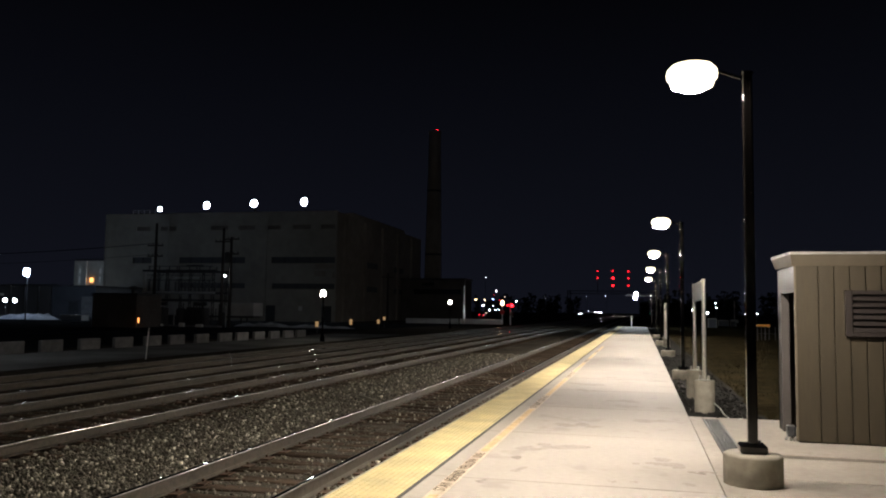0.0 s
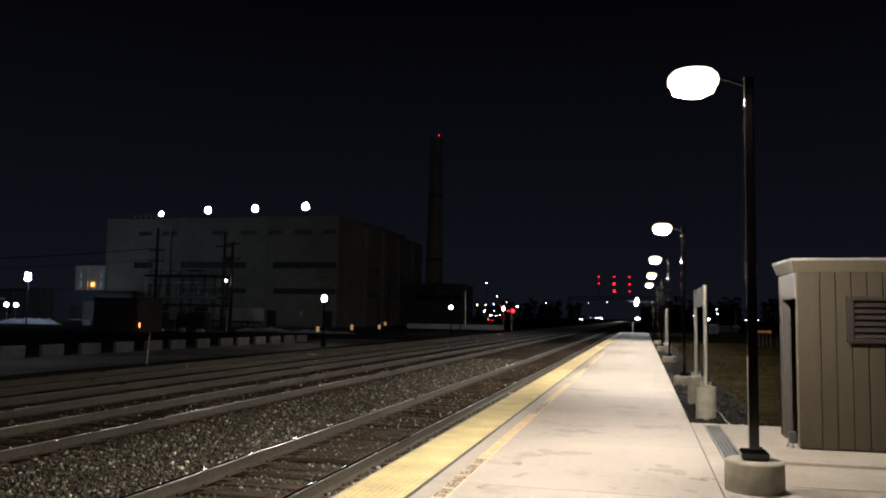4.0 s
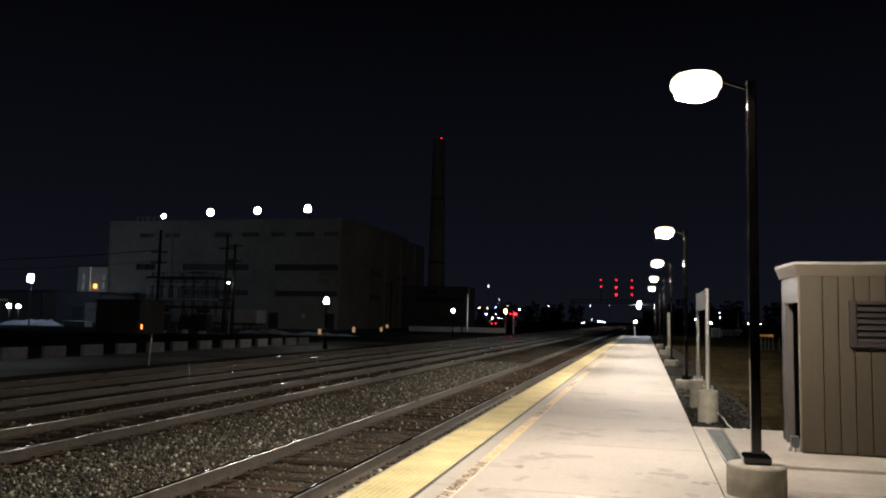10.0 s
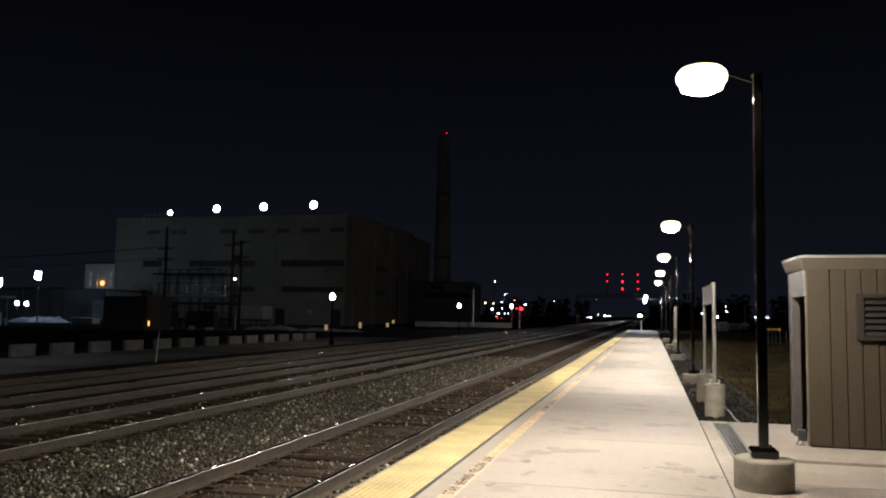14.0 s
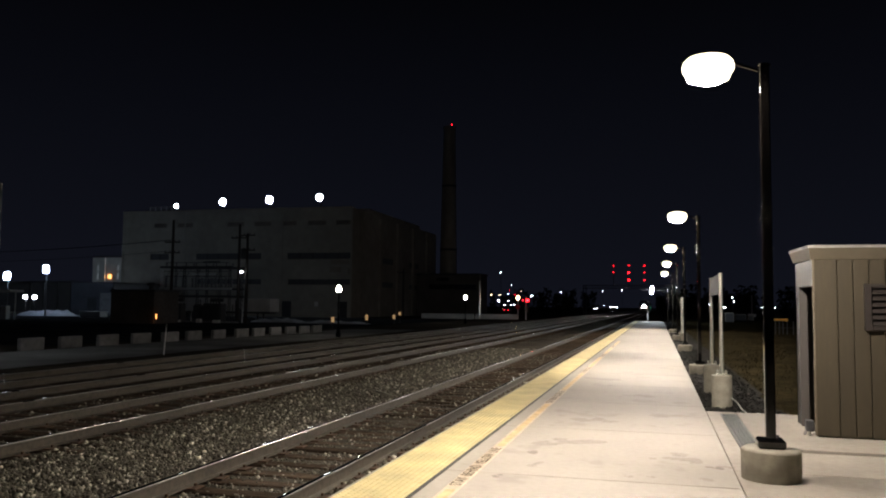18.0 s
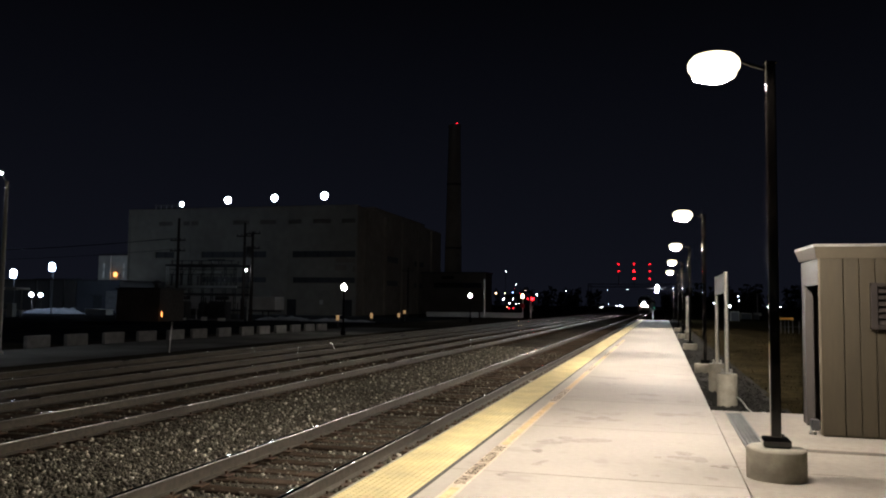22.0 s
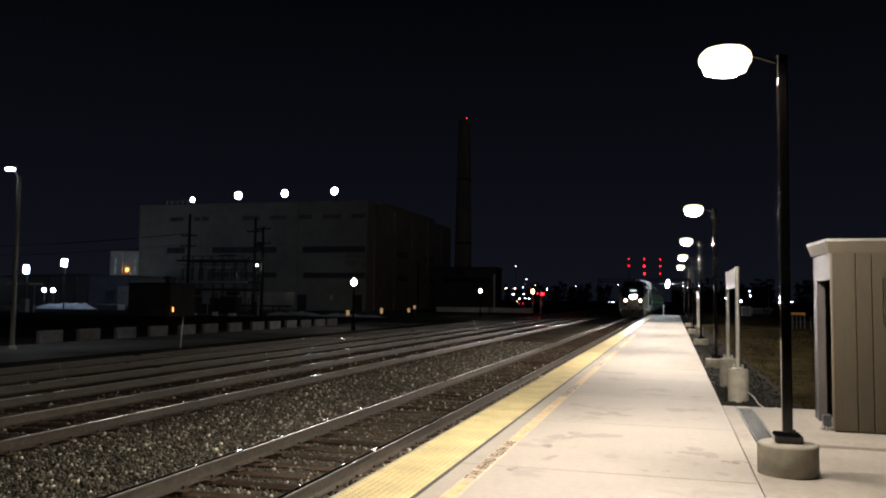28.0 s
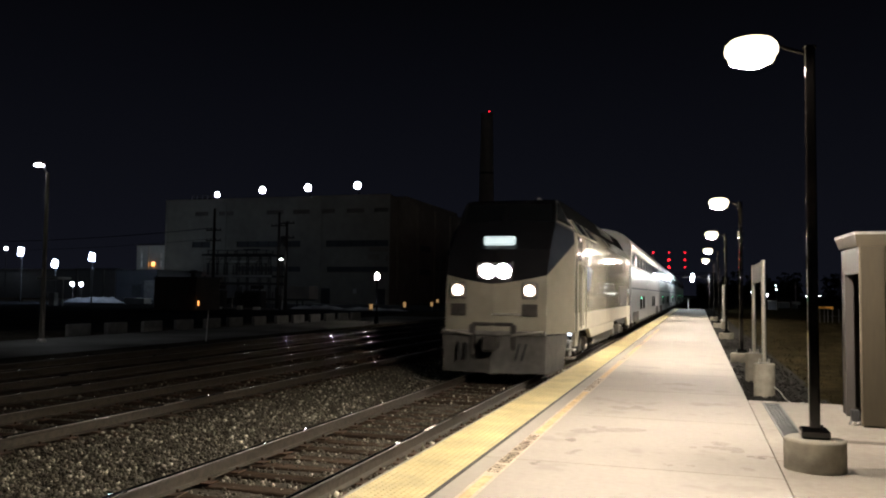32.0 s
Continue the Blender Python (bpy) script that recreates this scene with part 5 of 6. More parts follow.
def locomotive():
    ob = thing("locomotive", None, "silver-grey passenger diesel locomotive with black nose and lit headlights", "locomotive")
    L = 17.2
    # the nose: height, half width, how far back its corners and its centre line stand
    prof = [(0.95, 1.13, 0.12, -0.10), (2.12, 1.13, 0.16, -0.06), (2.80, 1.15, 0.50, 0.32), (3.45, 1.15, 1.14, 1.02), (4.0, 1.06, 1.60, 1.50)]
    st0 = [(w, ys, z) for z, w, ys, _ in prof]
    st1 = [(1.52, 1.55, 0.95), (1.52, 1.55, 2.12), (1.52, 1.62, 3.00), (1.48, 1.75, 3.28), (1.04, 2.0, 4.08)]
    st2 = [(1.53, 3.6, 0.95), (1.53, 3.6, 2.12), (1.53, 3.6, 2.80), (1.53, 3.6, 3.25), (1.02, 3.6, 4.12)]
    st3 = [(x, L, z) for x, y, z in st2]

    def nose_at(u, z):
        """A point of the nose, u from -1 to 1 across it; it is creased down the middle."""
        w, ys, yc = (float(np.interp(z, [p[0] for p in prof], [p[k] for p in prof])) for k in (1, 2, 3))
        return (u * w, yc + (ys - yc) * abs(u) ** 1.25, z)

    def patch(us, low, high, rows=1, lift=0.0):
        s = Shape()
        for a, b in zip(us, us[1:]):
            for k in range(rows):
                q = [(u, low(u) + (high(u) - low(u)) * (k + d) / rows) for u, d in ((a, 0), (b, 0), (b, 1), (a, 1))]
                s.add([(p[0], p[1] - lift, p[2]) for p in (nose_at(*c) for c in q)], [(0, 1, 2, 3)])
        return s

    def strips(stations, lo, hi, sides):
        s = Shape()
        for sx in sides:
            for a, b in zip(stations, stations[1:]):
                for k in range(lo, hi):
                    s.add([(sx * p[0], p[1], p[2]) for p in (a[k], b[k], b[k + 1], a[k + 1])], [(0, 1, 2, 3)])
        return s

    def dip(u):
        """The black paint's lower edge, lowest in the middle."""
        return 2.03 + 0.20 * abs(u) ** 1.4

    def flat(z):
        return lambda u: z

    across = [-1, -0.8, -0.6, -0.33, -0.15, 0, 0.15, 0.33, 0.6, 0.8, 1]
    part("lower_nose", patch(across, flat(0.95), dip, 2), M_SILVER, ob, "silver lower nose, creased down the middle")
    for sx in (1, -1):
        f, r = ([Vector((sx * p[0], p[1], p[2])) for p in st] for st in (st0, st1))
        edge = Vector([sx * nose_at(1, dip(1))[0], *nose_at(1, dip(1))[1:]])
        part("cab_side", Shape().add([f[0], r[0], r[1], edge], [(0, 1, 2, 3)]).add([edge, r[1], r[2]], [(0, 1, 2)]), M_SILVER, ob, "silver chamfered cab side")
        part("cab_shoulder", strips([st0, st1], 3, 4, (sx,)), M_NOSE, ob, "black cab shoulder")
        part("swoosh", Shape().add([edge, r[2], f[2]], [(0, 1, 2)]).add([f[2], r[2], r[3], f[3]], [(0, 1, 2, 3)]), M_SWOOSH, ob, "blue-grey sweep over the cab corner")
        part("body_side", strips([st1, st2, st3], 0, 3, (sx,)), M_SILVER, ob, "silver-grey body side")
        mid = [[tuple(Vector(st[3]).lerp(Vector(st[4]), t)) for t in (0, 0.43, 1)] for st in (st1, st2, st3)]
        part("body_shoulder", strips(mid, 0, 1, (sx,)), M_SILVER, ob, "silver sloping shoulder")
        part("roof_side", strips(mid, 1, 2, (sx,)), M_ROOF, ob, "black upper roof")
        qa, qb, qc, qd = (Vector((sx * p[0], p[1], p[2])) for p in (st0[3], st1[3], st1[4], st0[4]))
        mid = (qa + qb + qc + qd) / 4
        off = Vector((sx * 0.012, -0.008, 0.012))
        rim_ = part("quarter_window", Shape().add([q.lerp(mid, 0.12) + off * 0.6 for q in (qa, qb, qc, qd)], [(0, 1, 2, 3)]), M_CREAM, ob, "pale quarter window frame")
        part("pane", Shape().add([q.lerp(mid, 0.22) + off for q in (qa, qb, qc, qd)], [(0, 1, 2, 3)]), M_WINDOW, rim_, "dark quarter window")
    # the black nose is left open for the deep barrels in front of the headlights
    hx = 0.33
    black = patch([-1, -0.8, -0.6, -hx], dip, flat(2.80), 3)
    for piece in (patch([hx, 0.6, 0.8, 1], dip, flat(2.80), 3), patch([-hx, -0.15, 0, 0.15, hx], dip, flat(2.13)), patch([-hx, -0.15, 0, 0.15, hx], flat(2.49), flat(2.80)), patch(across, flat(2.80), flat(4.0), 3)):
        black.add(piece.v, piece.f)
    part("black_nose", black, M_NOSE, ob, "black upper nose")
    roof = Shape()
    for a, b in ((st0, st1), (st1, st2), (st2, st3)):
        pa, pb = a[4], b[4]
        roof.add([(-pa[0], pa[1], pa[2]), (pa[0], pa[1], pa[2]), (pb[0], pb[1], pb[2]), (-pb[0], pb[1], pb[2])], [(0, 1, 2, 3)])
    part("roof", roof, M_ROOF, ob)
    part("rear_wall", Shape().add([(-1.53, L, 0.95), (1.53, L, 0.95), (1.53, L, 3.25), (1.02, L, 4.12), (-1.02, L, 4.12), (-1.53, L, 3.25)], [(0, 1, 2, 3, 4, 5)]), M_LOWER, ob)
    part("underframe", Shape().box(-1.1, 1.1, 0.02, L, 0.85, 0.96), M_UNDER, ob)
    # windscreen, two panes lying on the raked face
    for us in ([0.05, 0.5, 0.93], [-0.93, -0.5, -0.05]):
        part("windscreen", patch(us, flat(3.47), flat(3.93), 1, 0.014), M_WINDOW, ob, "dark windscreen pane")
    # side cab windows
    for sx in (1, -1):
        part("side_window", Shape().cbox(sx * 1.505 - 0.03, sx * 1.505 + 0.03, 2.15, 2.75, 2.62, 3.22, 0.02), M_WINDOW, ob, "dark cab side window")
        def sloped(y0, y1, lean, lo, hi, lift):
            """A quad lying on the sloping upper side, its ends leaning back."""
            out = []
            for y, t in ((y0, lo), (y1, lo), (y1 - lean, hi), (y0 - lean, hi)):
                out.append((sx * (1.53 - 0.51 * t + lift), y, 3.25 + 0.87 * t + lift))
            return Shape().add(out, [(0, 1, 2, 3)])
        for y0, long in ((2.9, 1.2), (4.5, 1.35)):
            frame_ = part("upper_window", sloped(y0 - 0.07, y0 + long + 0.07, 0.55, 0.01, 0.43, 0.006), M_CREAM, ob, "pale window frame")
            part("pane", sloped(y0, y0 + long, 0.52, 0.05, 0.40, 0.012), M_WINDOW, frame_, "dark leaning window pane")
        part("panel_seam", sloped(9.6, 9.75, 0.4, 0.02, 0.42, 0.006), M_UNDER, ob)
        part("door", Shape().cbox(sx * 1.53 - 0.02, sx * 1.53 + 0.02, 2.35, 3.05, 1.05, 2.55, 0.015), M_SILVER, ob)
        for y in (2.28, 3.12):
            part("grab_rail", Shape().tube((sx * 1.59, y, 1.0), (sx * 1.59, y, 2.5), 0.018, n=6), M_STEEL, ob)
        part("recess", Shape().cbox(sx * 1.53 - 0.012, sx * 1.53 + 0.012, 1.78, 2.06, 1.45, 2.0, 0.008), M_NOSE, ob, "dark vent panel")
        part("grille", Shape().cbox(sx * 1.535 - 0.02, sx * 1.535 + 0.02, 12.6, 15.3, 1.42, 2.12, 0.015), M_UNDER, ob, "dark grey side grille")
        part("roof_grille", Shape().add([(sx * 1.275, 9.0, 3.74), (sx * 1.275, 13.0, 3.74), (sx * 1.10, 13.0, 4.04), (sx * 1.10, 9.0, 4.04)], [(0, 1, 2, 3)]), M_UNDER, ob)
        part("emblem", Shape().add([(sx * 1.537, 3.95 + y * 1.2, 2.22 + z * 0.52) for y, z in ((-0.75, 0.45), (-0.3, 0.62), (0.35, 0.60), (0.8, 0.42), (0.45, 0.15), (0.5, -0.25), (0.15, -0.6), (-0.15, -0.62), (-0.35, -0.2), (-0.4, 0.1))], [tuple(range(10))]), M_BLUE, ob, "dark blue swept emblem shape")
        part("stripe", Shape().box(sx * 1.534 - 0.004, sx * 1.534 + 0.004, 1.6, L - 0.1, 0.96, 1.38), M_CREAM, ob, "pale cream lower stripe")
        x0, x1 = sx * 1.44, sx * 1.532
        for outline in (((4.0, 0.948), (4.5, 0.70), (10.1, 0.70), (10.7, 0.948)), ((15.6, 0.948), (16.0, 0.6), (17.1, 0.6), (17.1, 0.948)), ((1.62, 0.948), (1.62, 0.62), (2.0, 0.62), (2.25, 0.948))):
            n = len(outline)
            part("side_skirt", Shape().add([(x, y, z) for x in (x0, x1) for y, z in outline], [tuple(range(n)), tuple(range(2 * n - 1, n - 1, -1))] + [(i, (i + 1) % n, n + (i + 1) % n, n + i) for i in range(n)]), M_CREAM, ob, "pale cream side skirt")
        part("grab_rail", Shape().tube((sx * 1.56, 1.72, 0.75), (sx * 1.56, 1.72, 2.75), 0.022, n=8), M_STEEL, ob, "tall bright grab rail")
        for k in range(4):
            part("cab_step", Shape().cbox(sx * 1.3 - 0.2, sx * 1.3 + 0.2, 1.62, 2.05, 0.32 + 0.2 * k, 0.35 + 0.2 * k, 0.005), M_STEEL, ob)
        part("step_light", Shape().cbox(sx * 1.36 - 0.05, sx * 1.36 + 0.05, 1.9, 2.0, 0.86, 0.92, 0.01), G_STEP, ob, "small cool step light")
        part("panel_seam", Shape().box(sx * 1.535 - 0.004, sx * 1.535 + 0.004, 8.4, 8.43, 1.0, 3.2), M_UNDER, ob)
        part("panel_seam", Shape().box(sx * 1.535 - 0.004, sx * 1.535 + 0.004, 14.9, 14.93, 1.0, 3.2), M_UNDER, ob)
        part("mirror", Shape().cbox(sx * 1.62 - 0.03, sx * 1.62 + 0.03, 2.0, 2.06, 2.75, 3.05, 0.01), M_STEEL, ob)
    # lamps
    rim = Shape()
    for x0, x1, z0, z1 in ((-0.40, 0.40, 2.10, 2.145), (-0.40, 0.40, 2.475, 2.52), (-0.40, -0.355, 2.145, 2.475), (0.355, 0.40, 2.145, 2.475)):
        rim.cbox(x0, x1, 0.0, 0.32, z0, z1, 0.01)
    hl = part("headlight", rim, M_NOSE, ob, "black headlight housing")
    for sx in (-0.178, 0.178):
        # deep barrels added inside the nose to narrow the headlight beam
        part("barrel", Shape().tube((sx, 0.07, 2.31), (sx, 1.3, 2.31), 0.165, n=24, caps=False), M_BARREL, hl, "", True)
        part("barrel_end", Shape().tube((sx, 1.26, 2.31), (sx, 1.32, 2.31), 0.19, n=20), M_BARREL, hl)
        part("lens", Shape().tube((sx, 1.2, 2.31), (sx, 1.24, 2.31), 0.14, n=20), G_HEAD, hl, "blazing white headlight lens")
        bz, outer = [], []
        for i in range(24):
            c, s = math.cos(i * math.pi / 12), math.sin(i * math.pi / 12)
            k = 1 / max(abs(c), abs(s))
            bz.append((sx + 0.163 * c, 0.075, 2.31 + 0.163 * s))
            outer.append((sx + 0.178 * c * k, 0.075, 2.31 + 0.168 * s * k))
        part("bezel", Shape().add(bz + outer, [(i, (i + 1) % 24, 24 + (i + 1) % 24, 24 + i) for i in range(24)]), M_NOSE, hl)
    for sx in (-0.80, 0.80):
        dl = part("ditch_light", Shape().cbox(sx - 0.19, sx + 0.19, -0.05, 0.05, 1.70, 2.08, 0.05), M_LOWER, ob, "square ditch light housing")
        part("lens", Shape().sphere((sx, -0.06, 1.89), 0.11, 14, 8, squash=(1, 0.3, 1)), G_DITCH, dl, "blazing ditch light lens", True)
        part("vent", Shape().cbox(sx - 0.17, sx + 0.17, -0.02, 0.02, 1.34, 1.60, 0.01), M_UNDER, ob, "dark vent below the ditch light")
    part("number_board", Shape().cbox(-0.34, 0.36, 0.40, 0.62, 2.90, 3.10, 0.03), G_BOARD, ob, "lit white number board")
    # nose details
    part("nose_door", patch([0.02, 0.3, 0.58], flat(1.42), flat(1.98), 1, 0.012), M_SILVER, ob, "nose access door")
    part("nose_step", Shape().cbox(0.0, 0.62, -0.14, -0.06, 1.36, 1.39, 0.005), M_STEEL, ob, "bright step edge")
    part("nose_ledge", Shape().cbox(-1.16, 1.16, -0.10, 0.05, 0.92, 1.02, 0.02), M_LOWER, ob)
    for sx in (-1, 1):
        part("corner_rail", Shape().tube((sx * 0.45, -0.16, 0.93), (sx * 1.1, -0.16, 1.02), 0.02, n=6).tube((sx * 1.1, -0.16, 1.02), (sx * 1.1, -0.02, 0.96), 0.02, n=6)
             .tube((sx * 0.45, -0.16, 0.93), (sx * 0.45, -0.02, 0.9), 0.02, n=6), M_STEEL, ob, "bright bent handrail")
        part("coupler_post", Shape().cbox(sx * 0.46 - 0.06, sx * 0.46 + 0.06, -0.12, 0.02, 0.5, 1.15, 0.02), M_UNDER, ob)
    part("gangway_frame", Shape().cbox(-0.46, 0.46, -0.10, -0.02, 1.12, 1.20, 0.02), M_UNDER, ob)
    pl = Shape().add([(-1.13, 0.0, 0.12), (1.13, 0.0, 0.12), (1.16, 0.0, 0.92), (-1.16, 0.0, 0.92), (-1.3, 1.4, 0.12), (1.3, 1.4, 0.12), (1.40, 1.4, 0.92), (-1.40, 1.4, 0.92),
                      (0, -0.28, 0.12), (0, -0.05, 0.92)],
                     [(0, 8, 9, 3), (8, 1, 2, 9), (1, 5, 6, 2), (0, 3, 7, 4), (4, 7, 6, 5), (3, 9, 2, 6, 7), (0, 4, 5, 1, 8)])
    part("pilot", pl, M_PILOT, ob, "soiled grey snowplough pilot")
    part("coupler", Shape().cbox(-0.17, 0.17, -0.5, 0.0, 0.62, 0.92, 0.05).cbox(-0.1, 0.2, -0.62, -0.5, 0.6, 0.94, 0.04), M_UNDER, ob, "rusty knuckle coupler")
    for sx in (-0.6, -0.75, 0.6, 0.75):
        part("air_hose", Shape().tube((sx, -0.12, 0.75), (sx * 0.9, -0.26, 0.4), 0.03, n=6), M_BAR, ob)
    part("fuel_tank", Shape().cbox(-1.35, 1.35, 6.2, 11.0, 0.28, 0.9, 0.12), M_UNDER, ob)
    bogie(ob, 3.6, 2.75)
    bogie(ob, 13.7, 2.75)
    part("roof_hatch", Shape().cbox(-0.7, 0.7, 5.2, 8.2, 4.10, 4.25, 0.04), M_LOWER, ob)
    part("roof_fan", Shape().lathe([(0.75, 4.1), (0.75, 4.25), (0.7, 4.27)], 20, (0, 13.0, 0)), M_UNDER, ob)
    part("horn", Shape().tube((0.2, 4.6, 4.3), (0.2, 4.2, 4.3), 0.04, 0.09, n=10).box(0.17, 0.23, 4.55, 4.62, 4.1, 4.3), M_STEEL, ob)
    return ob


def coach():
    ob = thing("passenger_coach", None, "two-level stainless passenger coach with a dark window band", "railway coach", "train coaches")
    L, w = 25.4, 1.54
    low_z, top = 0.62, 4.62
    part("side_shell", Shape().box(-w, w, 0.15, L - 0.15, low_z, 3.95), M_STAINLESS, ob, "brushed stainless side")
    arc = [(w * math.cos(a * math.pi / 10), 3.955 + 0.72 * math.sin(a * math.pi / 10)) for a in range(11)]
    part("roof", Shape().extrude_y(arc, 0.15, L - 0.15), M_STAINLESS, ob, "", True)
    for sx in (1, -1):
        part("window_band", Shape().cbox(sx * w - 0.012, sx * w + 0.012, 0.5, L - 0.5, 2.98, 3.72, 0.006), M_BLUE, ob, "dark blue upper band")
        for i in range(11):
            y = 1.2 + i * 2.14
            part("upper_window", Shape().cbox(sx * (w + 0.012) - 0.012, sx * (w + 0.012) + 0.012, y, y + 1.6, 3.08, 3.64, 0.008), M_WINDOW, ob)
        for i in (2, 3, 7, 8):
            y = 1.2 + i * 2.14
            part("lower_window", Shape().cbox(sx * w - 0.014, sx * w + 0.014, y + 0.2, y + 1.5, 1.12, 1.75, 0.01), M_WINDOW, ob)
        for i in range(5):
            part("fluting", Shape().box(sx * w - 0.01, sx * w + 0.016, 0.3, L - 0.3, 2.2 + i * 0.14, 2.24 + i * 0.14), M_STAINLESS, ob)
        part("door", Shape().cbox(sx * w - 0.02, sx * w + 0.02, 11.9, 12.9, 0.75, 2.6, 0.015), M_STAINLESS, ob)
        part("stripe", Shape().box(sx * w - 0.006, sx * w + 0.008, 0.3, L - 0.3, 2.08, 2.14), M_BLUE, ob)
        part("marker_lamp", Shape().cbox(sx * w - 0.02, sx * w + 0.03, 6.2, 6.3, 1.62, 1.72, 0.01), G_GREEN, ob, "small lit green marker")
        part("bogie_cutout", Shape().box(sx * w - 0.02, sx * w + 0.006, 1.1, 4.6, low_z - 0.002, 1.06), M_UNDER, ob)
        part("bogie_cutout", Shape().box(sx * w - 0.02, sx * w + 0.006, L - 4.6, L - 1.1, low_z - 0.002, 1.06), M_UNDER, ob)
    part("end_diaphragm", Shape().cbox(-0.6, 0.6, -0.05, 0.16, 1.0, 4.2, 0.05), M_UNDER, ob)
    part("end_diaphragm", Shape().cbox(-0.6, 0.6, L - 0.16, L + 0.05, 1.0, 4.2, 0.05), M_UNDER, ob)
    part("underfloor_box", Shape().cbox(-1.3, 1.3, 6, L - 6, 0.3, 0.62, 0.05), M_UNDER, ob)
    bogie(ob, 2.8, 2.6)
    bogie(ob, L - 2.8, 2.6)
    return ob


loco = locomotive()
coaches = [coach()]
for _ in range(4):
    coaches.append(copy_thing(coaches[0], pose(0, 0, 0)))

SPEED, ARRIVED = 18.35, 16.85


def on_line(y, length):
    """The pose of a vehicle whose front stands at y."""
    x0, x1 = TRACKS[0] + bend(y), TRACKS[0] + bend(y + length)
    return pose(x0, y, RAIL_Z, 0, 0, -math.degrees(math.atan2(x1 - x0, length)))


def motions():
    behind = 0.0
    for vehicle, length in [(loco, 17.2)] + [(c, 25.4) for c in coaches]:
        walk(vehicle, [(t, on_line(ARRIVED + SPEED * (32 - t) + behind, length)) for t in range(0, 33, 2)])
        behind += length + 0.45
    # the car creeps up and stops
    walk(car, [(0, pose(-51.3, 262, -0.42)), (2, pose(-51.3, 268, -0.42)), (4, pose(-51.3, 276, -0.42)), (5, pose(-51.3, 278.5, -0.42)), (5.5, pose(-51.3, 279, -0.42)), (6, pose(-51.3, 279, -0.42)), (32, pose(-51.3, 279, -0.42))])


# ---- pieces ----
rnd = random.Random(5)
for i, (tr, cx) in enumerate(zip(track_things, TRACKS)):
    y, far = (3.0, 80.0) if i == 0 else (5.0, 70.0)
    while y < far:
        part("tie", tie_mesh, None, tr, m=pose(cx + rnd.uniform(-0.03, 0.03), y + rnd.uniform(-0.02, 0.02), -0.418 + rnd.uniform(-0.018, 0.006), 0, 0, rnd.uniform(-0.8, 0.8)))
        if (i == 0 and y < 40) or (i == 1 and y < 25):
            for s in (-0.75, 0.75):
                part("tie_plate", plate_mesh, None, tr, m=pose(cx + s, y, -0.411))
        y += 0.535

slab_len = 3.05
slab = Shape().cbox(-2.008, PLAT_R, 0.006, slab_len - 0.006, -0.09, 0.0, 0.008).mesh("slab", M_CONCRETE)
y = -7.6
while y + slab_len < PLAT_END:
    part("slab", slab, None, platform, m=pose(0, y, 0))
    y += slab_len
part("slab", Shape().cbox(-2.008, PLAT_R, y + 0.006, PLAT_END, -0.09, 0.0, 0.008), M_CONCRETE, platform)

dome = [(0.0125, 0.0), (0.0105, 0.004), (0.006, 0.005)]
panel, plain = Shape().cbox(-2.632, -2.052, 0.002, 1.216, -0.05, 0.0, 0.002), Shape().cbox(-2.632, -2.052, 0.002, 1.216, -0.05, 0.001, 0.002)
for i in range(10):
    for j in range(20):
        panel.lathe(dome, 8, (-2.632 + 0.029 + i * 0.058, 0.03 + j * 0.0609, 0))
panel, plain = panel.mesh("tactile_panel", M_TACTILE), plain.mesh("tactile_panel", M_TACTILE)
y = -7.6
while y < PLAT_END - 1.25:
    part("tactile_panel", panel if 3 < y < 45 else plain, None, platform, m=pose(0, y, 0))
    y += 1.2195

# painted line with its stencilled words
line_x = -1.75
words = bpy.data.curves.new("words", "FONT")
words.body, words.align_x, words.align_y, words.size = "STAY  BEHIND  YELLOW  LINE", "LEFT", "CENTER", 0.155
words.offset = 0.003
tmp = new("words", words)
bpy.context.view_layer.update()
flat = bpy.data.meshes.new_from_object(tmp.evaluated_get(bpy.context.evaluated_depsgraph_get()))
bpy.data.objects.remove(tmp)
flat.materials.clear()
flat.materials.append(M_LETTER)
wide = max(v.co.x for v in flat.vertices)
for k in range(-1, 5):
    y0 = 7.0 + 6.4 * k
    part("faded_line", Shape().box(line_x - 0.072, line_x + 0.072, y0 - 0.05, y0 + 6.35, 0.001, 0.002), M_FADED, platform, "faded edge of the painted line")
    part("painted_line", Shape().box(line_x - 0.042, line_x + 0.042, y0 + 2.1, y0 + 6.25, 0.002, 0.0035), M_LINE, platform, "worn yellow painted line")
    if k >= 0:
        part("stencilled_words", flat, None, platform, "dark stencilled safety words", m=pose(line_x, y0, 0.0045, 0, 0, 90) @ Matrix.Diagonal((1.96 / wide, 1, 1, 1)))


# spills and scuffs on the concrete: x, y, length, breadth, turn, strength
def stain(x, y, long, broad, turn, material, seed):
    rng = random.Random(seed)
    s = Shape()
    for k in range(5):
        cx, cy = rng.uniform(-0.38, 0.38) * long, rng.uniform(-0.3, 0.3) * broad
        a, b, n = long * rng.uniform(0.12, 0.3), broad * rng.uniform(0.15, 0.4), 14
        rim = [rng.uniform(0.55, 1.15) for _ in range(n)]
        s.add([(cx, cy, 0.0001 * k)] + [(cx + a * q * math.cos(2 * math.pi * i / n), cy + b * q * math.sin(2 * math.pi * i / n), 0.0001 * k) for i, q in enumerate(rim)],
              [(0, i + 1, (i + 1) % n + 1) for i in range(n)])
    part("stain", s, material, platform, "grey spill mark on the concrete", m=pose(x, y, 0.0012, 0, 0, turn))


